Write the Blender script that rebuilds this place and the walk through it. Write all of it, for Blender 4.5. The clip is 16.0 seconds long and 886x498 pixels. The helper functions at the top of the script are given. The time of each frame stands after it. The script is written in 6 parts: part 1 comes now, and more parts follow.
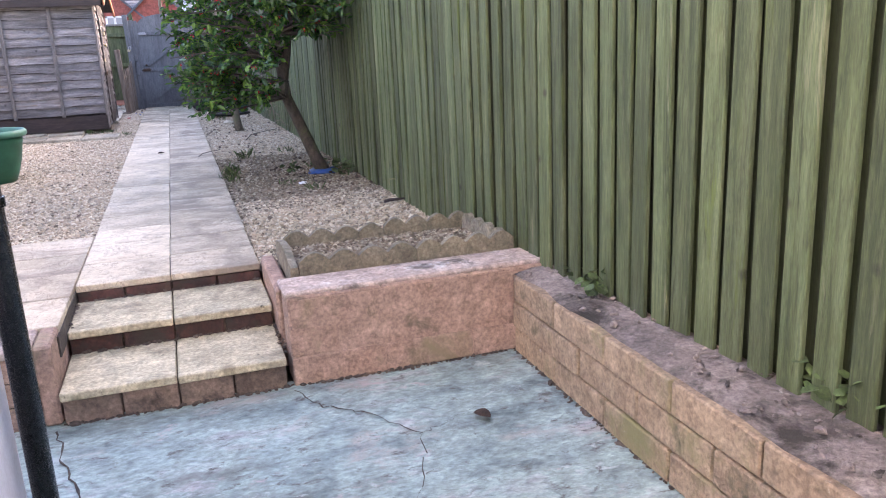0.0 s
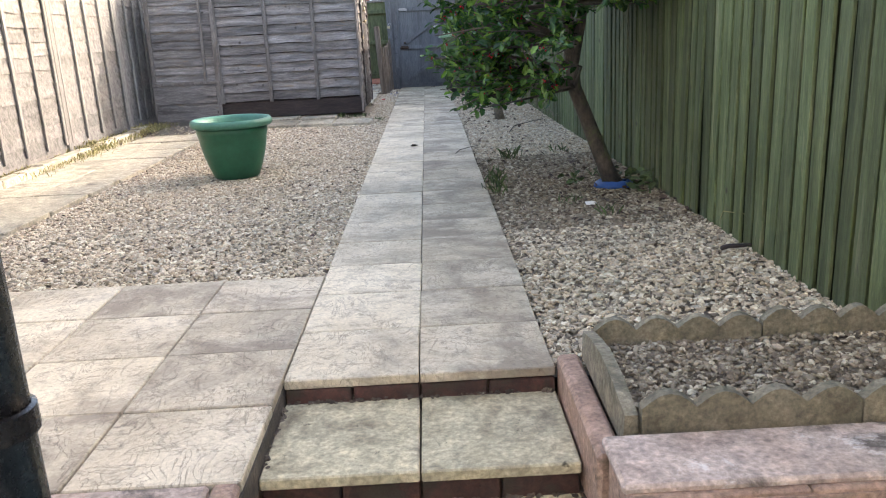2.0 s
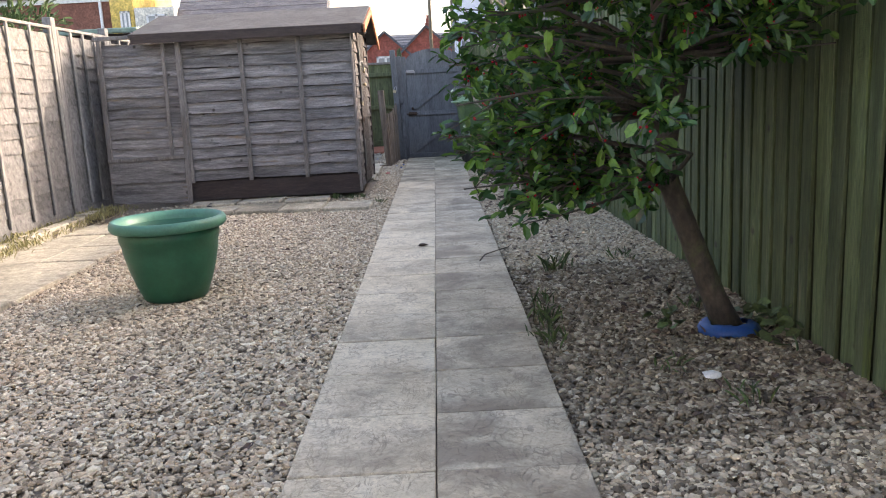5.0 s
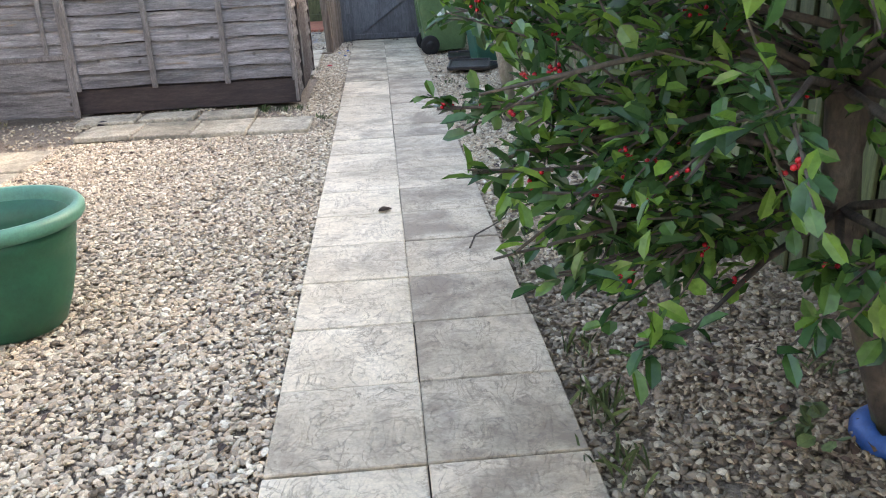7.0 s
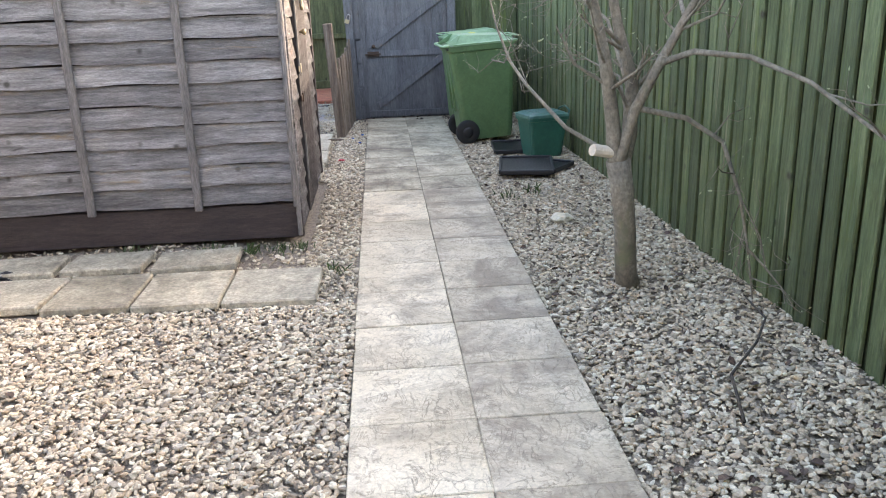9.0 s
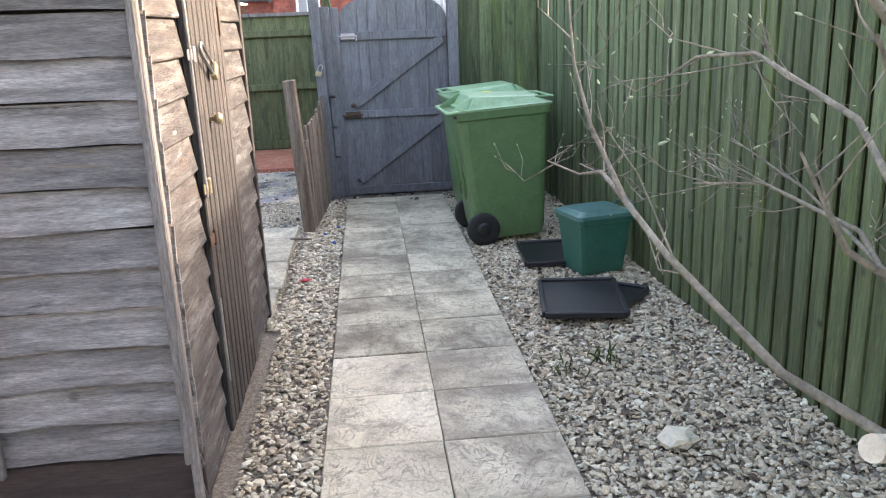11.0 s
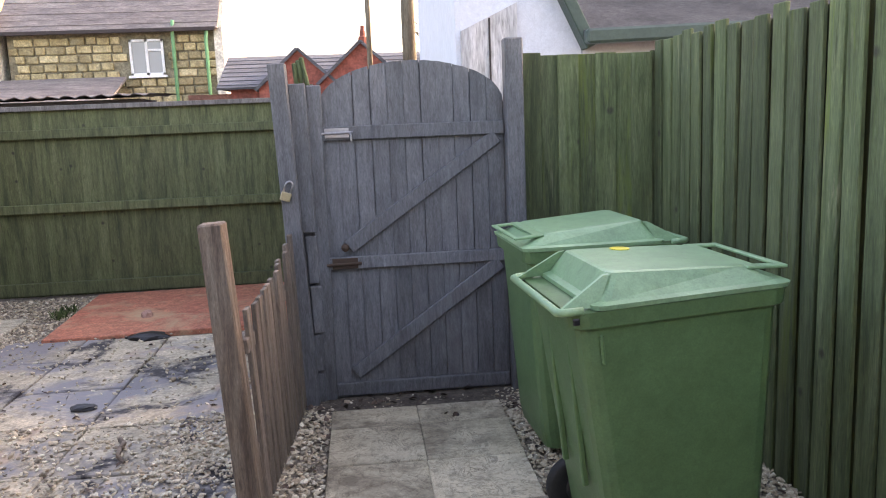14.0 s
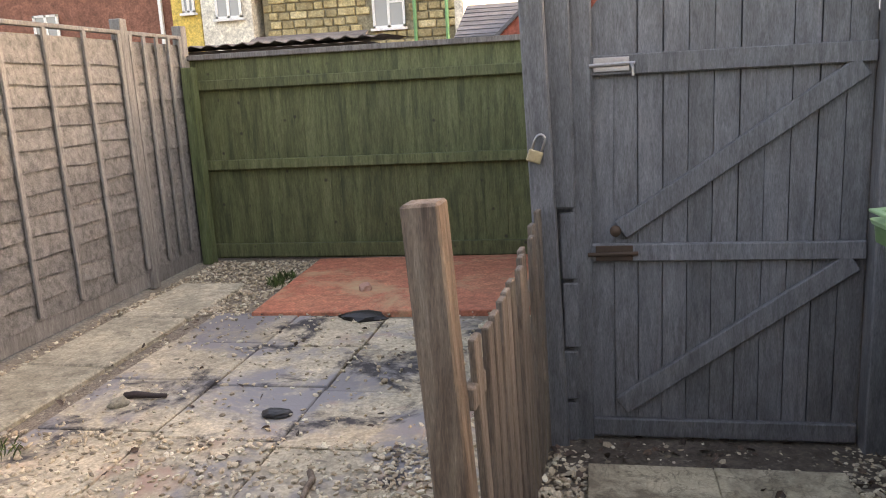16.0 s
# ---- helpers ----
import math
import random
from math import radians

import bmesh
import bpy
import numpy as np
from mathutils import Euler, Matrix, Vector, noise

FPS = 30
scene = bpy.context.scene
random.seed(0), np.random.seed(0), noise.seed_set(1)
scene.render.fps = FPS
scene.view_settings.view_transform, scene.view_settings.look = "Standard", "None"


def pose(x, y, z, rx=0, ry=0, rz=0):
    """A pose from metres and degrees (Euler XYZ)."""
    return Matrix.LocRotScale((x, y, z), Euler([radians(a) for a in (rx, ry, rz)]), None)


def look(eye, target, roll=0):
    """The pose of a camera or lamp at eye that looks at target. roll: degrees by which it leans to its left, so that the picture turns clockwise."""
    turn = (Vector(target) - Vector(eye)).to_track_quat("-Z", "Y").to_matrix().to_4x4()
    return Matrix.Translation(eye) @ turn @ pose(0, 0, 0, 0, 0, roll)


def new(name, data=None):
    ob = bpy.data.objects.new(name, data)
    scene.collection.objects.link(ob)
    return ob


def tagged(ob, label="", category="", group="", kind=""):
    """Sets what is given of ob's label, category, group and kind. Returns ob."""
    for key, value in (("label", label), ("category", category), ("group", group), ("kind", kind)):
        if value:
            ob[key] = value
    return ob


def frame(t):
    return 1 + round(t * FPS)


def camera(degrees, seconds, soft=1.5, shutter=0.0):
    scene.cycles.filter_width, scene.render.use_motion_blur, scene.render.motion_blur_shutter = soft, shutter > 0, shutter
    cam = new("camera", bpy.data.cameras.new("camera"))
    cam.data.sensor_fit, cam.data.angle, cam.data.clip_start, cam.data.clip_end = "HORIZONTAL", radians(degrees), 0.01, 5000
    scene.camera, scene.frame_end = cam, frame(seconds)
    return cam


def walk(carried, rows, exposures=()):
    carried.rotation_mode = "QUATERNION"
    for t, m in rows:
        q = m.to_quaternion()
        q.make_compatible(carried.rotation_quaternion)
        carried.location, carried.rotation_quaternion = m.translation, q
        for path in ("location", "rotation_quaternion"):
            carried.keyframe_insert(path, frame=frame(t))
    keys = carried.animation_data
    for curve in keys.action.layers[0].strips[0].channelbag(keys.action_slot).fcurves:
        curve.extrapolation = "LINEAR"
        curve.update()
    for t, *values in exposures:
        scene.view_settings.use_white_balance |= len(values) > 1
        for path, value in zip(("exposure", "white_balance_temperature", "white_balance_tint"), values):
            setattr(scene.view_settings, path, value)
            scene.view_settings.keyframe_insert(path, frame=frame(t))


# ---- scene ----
cam = camera(58.4, 16.0, 1.05)
PATH = [
    (0, (0.132, -4.127, 1.104), (0.726, -2.287, 0.59), -2.6),
    (0.5, (0.196, -3.635, 1.104), (0.497, -1.73, 0.576), -3.0),
    (1, (0.175, -3.208, 1.098), (0.24, -1.282, 0.563), -3.1),
    (1.5, (0.163, -2.777, 1.105), (0.194, -0.854, 0.556), -3.0),
    (2, (0.079, -2.402, 1.095), (0.094, -0.476, 0.556), -2.9),
    (2.5, (-0.035, -2.062, 1.092), (-0.018, -0.125, 0.594), -2.8),
    (3, (-0.084, -1.719, 1.083), (-0.08, 0.22, 0.592), -3.0),
    (3.5, (-0.088, -1.429, 1.069), (-0.1, 0.508, 0.572), -2.9),
    (4, (-0.031, -1.092, 1.058), (-0.046, 0.839, 0.537), -3.1),
    (4.5, (-0.004, -0.758, 1.07), (-0.017, 1.18, 0.58), -3.0),
    (5, (0.052, -0.446, 1.103), (0.053, 1.516, 0.712), -3.0),
    (5.2, (0.068, -0.294, 1.146), (0.065, 1.669, 0.764), -2.8),
    (7.3, (-0.104, 1.537, 1.332), (0.026, 3.379, 0.565), -2.8),
    (7.5, (-0.149, 1.758, 1.338), (-0.018, 3.597, 0.561), -2.9),
    (8, (-0.253, 2.378, 1.384), (-0.13, 4.229, 0.636), -2.6),
    (8.5, (-0.281, 2.973, 1.441), (-0.136, 4.849, 0.762), -2.2),
    (9, (-0.271, 3.597, 1.433), (-0.138, 5.495, 0.816), -2.0),
    (9.2, (-0.298, 3.843, 1.446), (-0.136, 5.74, 0.834), -1.6),
    (11.3, (-0.202, 6.27, 1.506), (-0.034, 8.2, 1.009), -2.4),
    (11.5, (-0.211, 6.465, 1.492), (-0.035, 8.404, 1.037), -2.2),
    (12, (-0.17, 7.014, 1.513), (-0.007, 8.969, 1.126), -2.1),
    (12.5, (-0.181, 7.551, 1.508), (-0.017, 9.514, 1.164), -2.5),
    (13, (-0.2, 8.105, 1.503), (-0.036, 10.071, 1.176), -2.1),
    (13.5, (-0.22, 8.625, 1.503), (-0.036, 10.59, 1.181), -2.0),
    (14, (-0.214, 9.181, 1.514), (-0.025, 11.145, 1.187), -2.3),
    (14.5, (-0.219, 9.679, 1.493), (-0.036, 11.645, 1.174), -2.3),
    (15, (-0.209, 10.089, 1.488), (-0.086, 12.059, 1.166), -2.8),
    (15.5, (-0.299, 10.332, 1.44), (-0.4, 12.304, 1.117), -2.8),
    (16, (-0.398, 10.45, 1.421), (-0.784, 12.369, 1.011), -3.1),
]
EXPOSURES = [(0.0, 3.05, 6800, 29), (0.5, 2.4, 7100, 24), (1.0, 2.05, 7200, 17), (1.5, 2.12, 7400, 15), (2.0, 2.65, 7200, 15), (2.5, 2.77, 7200, 15), (3.5, 2.68, 7200, 16), (4.2, 2.7, 7200, 17),
             (5.0, 2.36, 7300, 18), (7.5, 3.14, 7500, 16), (9.0, 3.12, 7700, 17), (11.5, 3.2, 7600, 17), (12.5, 2.76, 7700, 18), (14.5, 2.83, 8700, 26), (16.0, 2.72, 9700, 22)]
SKY, SUN_POWER = 0.15, 1.0
walk(cam, [(t, look(e, g, r)) for t, e, g, r in PATH], EXPOSURES)

# ---- world and sun ----
SUN = Vector((1.0, 0.45, 0.445)).normalized()
world = bpy.data.worlds.new("sky")
scene.world = world
world.use_nodes = True
sky = world.node_tree.nodes.new("ShaderNodeTexSky")
sky.sky_type, sky.sun_disc = "NISHITA", False
sky.sun_elevation, sky.sun_rotation = math.asin(SUN.z), math.atan2(SUN.x, SUN.y)
sky.air_density, sky.dust_density = 1.0, 3.0
back = world.node_tree.nodes["Background"]
back.inputs["Strength"].default_value = SKY
world.node_tree.links.new(sky.outputs[0], back.inputs["Color"])
sun = new("sun", bpy.data.lights.new("sun", "SUN"))
sun.data.energy, sun.data.angle, sun.data.color = SUN_POWER, radians(0.8), (1.0, 0.95, 0.87)
sun.matrix_basis = look(SUN * 30, (0, 0, 0))


# ---- materials ----
def begin(name):
    m = bpy.data.materials.new(name)
    m.use_nodes = True
    return m, m.node_tree, m.node_tree.nodes["Principled BSDF"]


def put(nt, value, socket):
    if isinstance(value, bpy.types.NodeSocket):
        nt.links.new(value, socket)
    elif isinstance(value, tuple) and len(value) == 3 and socket.type == "RGBA":
        socket.default_value = (*value, 1)
    else:
        socket.default_value = value


def coords(nt, scale=(1, 1, 1), spread=31.0):
    if spread == 0.0:
        mp = nt.nodes.new("ShaderNodeMapping")
        mp.inputs["Scale"].default_value = scale
        nt.links.new(nt.nodes.new("ShaderNodeNewGeometry").outputs["Position"], mp.inputs["Vector"])
        return mp.outputs[0]
    tc, info = nt.nodes.new("ShaderNodeTexCoord"), nt.nodes.new("ShaderNodeObjectInfo")
    mul, add = nt.nodes.new("ShaderNodeMath"), nt.nodes.new("ShaderNodeVectorMath")
    mul.operation = "MULTIPLY"
    mul.inputs[1].default_value = spread
    nt.links.new(info.outputs["Random"], mul.inputs[0])
    nt.links.new(tc.outputs["Object"], add.inputs[0])
    nt.links.new(mul.outputs[0], add.inputs[1])
    mp = nt.nodes.new("ShaderNodeMapping")
    mp.inputs["Scale"].default_value = scale
    nt.links.new(add.outputs[0], mp.inputs["Vector"])
    return mp.outputs[0]


def noisy(nt, v, scale, detail=4.0, rough=0.55, distort=0.0):
    n = nt.nodes.new("ShaderNodeTexNoise")
    nt.links.new(v, n.inputs["Vector"])
    n.inputs["Scale"].default_value, n.inputs["Detail"].default_value = scale, detail
    n.inputs["Roughness"].default_value, n.inputs["Distortion"].default_value = rough, distort
    return n.outputs[0]


def cells(nt, v, scale, feature="F1"):
    n = nt.nodes.new("ShaderNodeTexVoronoi")
    n.feature = feature
    nt.links.new(v, n.inputs["Vector"])
    n.inputs["Scale"].default_value = scale
    return n


def ramp(nt, fac, stops, hard=False):
    n = nt.nodes.new("ShaderNodeValToRGB")
    if hard:
        n.color_ramp.interpolation = "CONSTANT"
    els = n.color_ramp.elements
    while len(els) < len(stops):
        els.new(0.5)
    for e, (p, c) in zip(els, stops):
        e.position = p
        e.color = (c, c, c, 1) if isinstance(c, (int, float)) else (*c, 1)
    put(nt, fac, n.inputs[0])
    return n.outputs[0]


def mixed(nt, fac, a, b, mode="MIX"):
    n = nt.nodes.new("ShaderNodeMix")
    n.data_type, n.blend_type = "RGBA", mode
    put(nt, fac, n.inputs[0])
    put(nt, a, n.inputs[6])
    put(nt, b, n.inputs[7])
    return n.outputs[2]


def bumped(nt, h, strength, dist, before=None):
    n = nt.nodes.new("ShaderNodeBump")
    n.inputs["Strength"].default_value, n.inputs["Distance"].default_value = strength, dist
    put(nt, h, n.inputs["Height"])
    if before is not None:
        nt.links.new(before, n.inputs["Normal"])
    return n.outputs[0]


def surface(name, cols, scale=6.0, fine=90.0, rough=0.8, relief=0.003, stretch=(1, 1, 1), tint=0.15,
            stain=None, metal=0.0, island=False, spread=31.0, coat=0.0, knots=0.0, soft=1.0):
    """A weathered surface: broad colour drift, fine grain, tint from piece to piece, stains of their own shape, relief."""
    m, nt, b = begin(name)
    v = coords(nt, stretch, spread)
    n = len(cols)
    broad = noisy(nt, v, scale, 5, 0.6, 0.3)
    col = ramp(nt, broad, [(0.3 + 0.4 * i / max(1, n - 1), c) for i, c in enumerate(cols)])
    grain = noisy(nt, v, fine, 6, 0.65)
    col = mixed(nt, 1.0, col, ramp(nt, grain, [(0.3, 1 - 0.42 * soft), (0.7, 1 + 0.32 * soft)]), "MULTIPLY")
    middle = noisy(nt, v, math.sqrt(scale * fine), 6, 0.65, 0.6)
    col = mixed(nt, 1.0, col, ramp(nt, middle, [(0.3, 1 - 0.36 * soft), (0.7, 1 + 0.28 * soft)]), "MULTIPLY")
    if knots:
        d = cells(nt, coords(nt, (1, 1, 1), spread), knots).outputs["Distance"]
        col = mixed(nt, ramp(nt, d, [(0.05, 0.85), (0.12, 0.0)]), col, (0.035, 0.03, 0.022))
    if stain:
        for colour, s, lo, hi in stain:
            k = ramp(nt, noisy(nt, v, s, 7, 0.7, 0.4), [(lo, 0.0), (hi, 1.0)])
            col = mixed(nt, k, col, colour)
    if island:
        r = nt.nodes.new("ShaderNodeNewGeometry").outputs["Random Per Island"]
    else:
        r = nt.nodes.new("ShaderNodeObjectInfo").outputs["Random"]
    col = mixed(nt, 1.0, col, ramp(nt, r, [(0.0, 1 - tint), (1.0, 1 + tint)]), "MULTIPLY")
    nt.links.new(col, b.inputs["Base Color"])
    put(nt, ramp(nt, grain, [(0.3, max(0.05, rough - 0.12)), (0.7, min(1.0, rough + 0.1))]), b.inputs["Roughness"])
    b.inputs["Metallic"].default_value = metal
    b.inputs["Coat Weight"].default_value = coat
    h = bumped(nt, middle, 0.6, relief * 2.5)
    nt.links.new(bumped(nt, grain, 0.7, relief, h), b.inputs["Normal"])
    return m


def riven(name, cols, dirt, amount=0.55):
    """Moulded riven paving: flaked relief with ragged lips, grime in the hollows, broad stains."""
    m, nt, b = begin(name)
    v = coords(nt, (1, 1, 1), 23.0)
    bent = noisy(nt, coords(nt, (2.2, 1.0, 1), 23.0), 5.2, 9, 0.62, 1.1)
    flakes = noisy(nt, coords(nt, (1.0, 1.7, 1), 17.0), 8.5, 8, 0.66, 0.9)
    steps = ramp(nt, bent, [(0.0, 0.0), (0.435, 0.1), (0.45, 0.55), (0.565, 0.65), (0.58, 1.0)])
    lips = ramp(nt, flakes, [(0.0, 0.0), (0.57, 0.05), (0.59, 0.8), (1.0, 1.0)])
    fine = noisy(nt, v, 75, 7, 0.72)
    col = ramp(nt, noisy(nt, v, 2.4, 7, 0.66, 0.5), [(0.3, cols[0]), (0.5, cols[1]), (0.7, cols[2])])
    col = mixed(nt, 1.0, col, ramp(nt, fine, [(0.25, 0.74), (0.75, 1.2)]), "MULTIPLY")
    edge = ramp(nt, bent, [(0.42, 0.0), (0.442, 0.9), (0.462, 0.0), (0.55, 0.0), (0.572, 0.75), (0.595, 0.0)])
    worn = ramp(nt, noisy(nt, v, 6.0, 5, 0.6), [(0.42, 0.0), (0.6, 0.9)])
    col = mixed(nt, mixed(nt, 1.0, edge, worn, "MULTIPLY"), col, dirt)
    edge = ramp(nt, flakes, [(0.55, 0.0), (0.585, 0.5), (0.625, 0.0)])
    col = mixed(nt, edge, col, dirt)
    speck = ramp(nt, noisy(nt, v, 22, 7, 0.78, 0.6), [(0.55, 0.0), (0.68, 0.7)])
    col = mixed(nt, speck, col, dirt)
    k = ramp(nt, noisy(nt, v, 1.9, 9, 0.74, 0.4), [(amount - 0.07, 0.0), (amount + 0.08, 0.8)])
    col = mixed(nt, k, col, dirt)
    r = nt.nodes.new("ShaderNodeObjectInfo").outputs["Random"]
    col = mixed(nt, 1.0, col, ramp(nt, r, [(0.0, 0.9), (1.0, 1.1)]), "MULTIPLY")
    nt.links.new(col, b.inputs["Base Color"])
    b.inputs["Roughness"].default_value = 0.78
    h = bumped(nt, steps, 0.8, 0.006)
    h = bumped(nt, lips, 0.6, 0.004, h)
    nt.links.new(bumped(nt, fine, 0.6, 0.002, h), b.inputs["Normal"])
    return m


def plain(name, c, rough=0.5, metal=0.0, tint=0.06):
    return surface(name, [tuple(x * 0.85 for x in c), tuple(min(1, x * 1.12) for x in c)], 9, 160, rough, 0.0006, tint=tint, metal=metal, soft=0.35)


M = {}
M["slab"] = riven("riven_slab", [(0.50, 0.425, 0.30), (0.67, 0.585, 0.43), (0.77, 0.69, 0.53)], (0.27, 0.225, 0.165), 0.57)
M["slab_dark"] = riven("riven_slab_darker", [(0.39, 0.33, 0.235), (0.54, 0.47, 0.345), (0.68, 0.605, 0.465)], (0.22, 0.18, 0.135), 0.52)
M["slab_mossy"] = riven("riven_slab_mossy", [(0.36, 0.31, 0.215), (0.53, 0.465, 0.335), (0.67, 0.595, 0.445)], (0.125, 0.10, 0.07), 0.53)
M["slab_old"] = surface("old_paving", [(0.25, 0.23, 0.175), (0.40, 0.365, 0.28), (0.5, 0.45, 0.34)], 2.5, 60, 0.85, 0.003, stain=[((0.12, 0.1, 0.08), 5, 0.55, 0.75)])
M["slab_burnt"] = surface("burnt_paving", [(0.42, 0.36, 0.26), (0.58, 0.50, 0.37)], 3, 55, 0.85, 0.003, spread=0.0,
                          stain=[((0.42, 0.28, 0.22), 2.2, 0.56, 0.68), ((0.25, 0.24, 0.245), 1.1, 0.475, 0.57), ((0.05, 0.046, 0.048), 2.4, 0.535, 0.62)])
M["tread"] = surface("tread_slab", [(0.28, 0.24, 0.16), (0.50, 0.445, 0.30), (0.55, 0.495, 0.34)], 5, 60, 0.8, 0.004, stain=[((0.15, 0.125, 0.085), 3.4, 0.56, 0.72), ((0.08, 0.07, 0.045), 18, 0.62, 0.7)])
M["red_slab"] = surface("red_painted_slab", [(0.5, 0.16, 0.10), (0.55, 0.22, 0.13)], 2.5, 60, 0.8, 0.002, stain=[((0.5, 0.34, 0.2), 1.6, 0.52, 0.68)])
M["patio"] = surface("blue_painted_concrete", [(0.14, 0.195, 0.19), (0.24, 0.32, 0.305), (0.30, 0.395, 0.365), (0.35, 0.36, 0.36)], 3.4, 40, 0.75, 0.007, stretch=(0.8, 1.3, 1),
                     stain=[((0.36, 0.34, 0.31), 3.2, 0.57, 0.7), ((0.11, 0.115, 0.095), 1.1, 0.54, 0.7), ((0.10, 0.10, 0.09), 14, 0.57, 0.67), ((0.45, 0.36, 0.36), 4.5, 0.6, 0.7), ((0.40, 0.47, 0.46), 9, 0.6, 0.68)])
M["pink"] = surface("pink_masonry_paint", [(0.345, 0.225, 0.168), (0.47, 0.325, 0.25)], 4, 60, 0.85, 0.009, tint=0.06,
                    stain=[((0.26, 0.215, 0.13), 2.3, 0.56, 0.72), ((0.13, 0.105, 0.07), 5.0, 0.6, 0.72)])
M["side_paint"] = surface("mossy_pink_masonry_paint", [(0.32, 0.225, 0.145), (0.44, 0.325, 0.215)], 4, 60, 0.85, 0.009, tint=0.08,
                          stain=[((0.23, 0.21, 0.10), 1.7, 0.53, 0.66), ((0.11, 0.10, 0.055), 4.5, 0.58, 0.7), ((0.58, 0.52, 0.45), 12, 0.66, 0.72)])
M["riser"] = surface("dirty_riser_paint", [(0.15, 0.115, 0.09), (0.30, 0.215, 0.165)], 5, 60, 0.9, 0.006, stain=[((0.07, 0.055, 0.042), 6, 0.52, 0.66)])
M["coping"] = surface("worn_coping_paint", [(0.38, 0.29, 0.24), (0.52, 0.43, 0.37)], 5, 60, 0.9, 0.004, stain=[((0.66, 0.62, 0.58), 5, 0.6, 0.66), ((0.12, 0.10, 0.085), 4, 0.52, 0.62)])
M["rubble_top"] = surface("crumbling_wall_top", [(0.16, 0.135, 0.12), (0.36, 0.30, 0.265)], 5, 60, 0.95, 0.014, stain=[((0.05, 0.042, 0.033), 4, 0.5, 0.62), ((0.6, 0.56, 0.5), 9, 0.66, 0.72)])
M["soil"] = surface("soil", [(0.07, 0.055, 0.042), (0.15, 0.12, 0.095)], 8, 60, 0.95, 0.012, stain=[((0.3, 0.27, 0.22), 30, 0.6, 0.66)])
M["mortar"] = surface("mortar", [(0.08, 0.06, 0.045), (0.18, 0.13, 0.095)], 9, 60, 0.95, 0.004)
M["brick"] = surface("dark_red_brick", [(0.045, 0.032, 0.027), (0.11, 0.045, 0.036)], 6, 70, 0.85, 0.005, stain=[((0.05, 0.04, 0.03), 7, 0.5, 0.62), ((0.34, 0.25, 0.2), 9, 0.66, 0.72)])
M["joint"] = surface("path_bedding", [(0.04, 0.035, 0.03), (0.09, 0.075, 0.06)], 9, 60, 0.95, 0.004)
M["edging"] = surface("mossy_concrete", [(0.16, 0.145, 0.10), (0.28, 0.25, 0.18)], 7, 70, 0.9, 0.005, stain=[((0.08, 0.075, 0.05), 6, 0.56, 0.7)])
M["green_fence"] = surface("green_treated_pine", [(0.05, 0.07, 0.028), (0.092, 0.122, 0.052), (0.135, 0.165, 0.082)], 3.0, 55, 0.8, 0.003, (6, 6, 0.5), 0.3, knots=4.5,
                           stain=[((0.06, 0.085, 0.02), 2.4, 0.58, 0.75), ((0.08, 0.075, 0.05), 6, 0.66, 0.72), ((0.24, 0.24, 0.145), 3.2, 0.6, 0.74), ((0.03, 0.04, 0.015), 4.2, 0.6, 0.7), ((0.11, 0.15, 0.03), 1.3, 0.6, 0.7)])
# Fence green darkened: the shade between the front boards is in this colour.
M["green_back_shaded"] = surface("shaded_green_back_boards", [(0.02, 0.028, 0.011), (0.045, 0.058, 0.025)], 3.0, 55, 0.85, 0.002, (6, 6, 0.7), 0.2)
M["deep_green"] = surface("dark_green_stained_pine", [(0.058, 0.07, 0.032), (0.108, 0.124, 0.054), (0.145, 0.155, 0.075)], 3.0, 55, 0.8, 0.002, (6, 6, 0.7), 0.16, knots=6.0,
                          stain=[((0.03, 0.045, 0.02), 7, 0.64, 0.7)])
M["grey_wood"] = surface("silvered_wood", [(0.115, 0.107, 0.103), (0.235, 0.222, 0.215), (0.37, 0.352, 0.34)], 3, 60, 0.85, 0.005, (0.8, 6, 7), 0.3, knots=5.0,
                         stain=[((0.25, 0.18, 0.11), 2.0, 0.62, 0.72), ((0.05, 0.045, 0.04), 3.2, 0.62, 0.72)])
M["grey_wood_y"] = surface("silvered_panel_wood", [(0.10, 0.096, 0.092), (0.18, 0.175, 0.168), (0.26, 0.254, 0.245)], 3, 60, 0.85, 0.004, (7, 0.8, 6), 0.15,
                           stain=[((0.13, 0.11, 0.09), 3.0, 0.6, 0.72)])
M["grey_post"] = surface("weathered_batten", [(0.165, 0.158, 0.15), (0.26, 0.252, 0.24)], 4, 60, 0.85, 0.002, (6, 6, 0.7), 0.15)
M["shed_batten"] = surface("shed_batten", [(0.12, 0.108, 0.10), (0.23, 0.213, 0.20)], 4, 60, 0.85, 0.002, (6, 6, 0.7), 0.15)
M["shed_side"] = surface("faded_brown_cladding", [(0.035, 0.031, 0.030), (0.085, 0.078, 0.077), (0.20, 0.19, 0.188)], 4, 60, 0.8, 0.006, (7, 0.8, 6), 0.2,
                         stain=[((0.09, 0.066, 0.056), 3.0, 0.55, 0.68), ((0.03, 0.026, 0.025), 7, 0.54, 0.64), ((0.34, 0.32, 0.30), 5, 0.64, 0.70)])
M["shed_door"] = surface("brown_stained_planks", [(0.024, 0.0195, 0.0185), (0.088, 0.074, 0.070)], 4, 60, 0.75, 0.003, (7, 7, 0.8), 0.35, stain=[((0.26, 0.225, 0.20), 3.4, 0.60, 0.68), ((0.014, 0.012, 0.011), 6, 0.56, 0.64)])
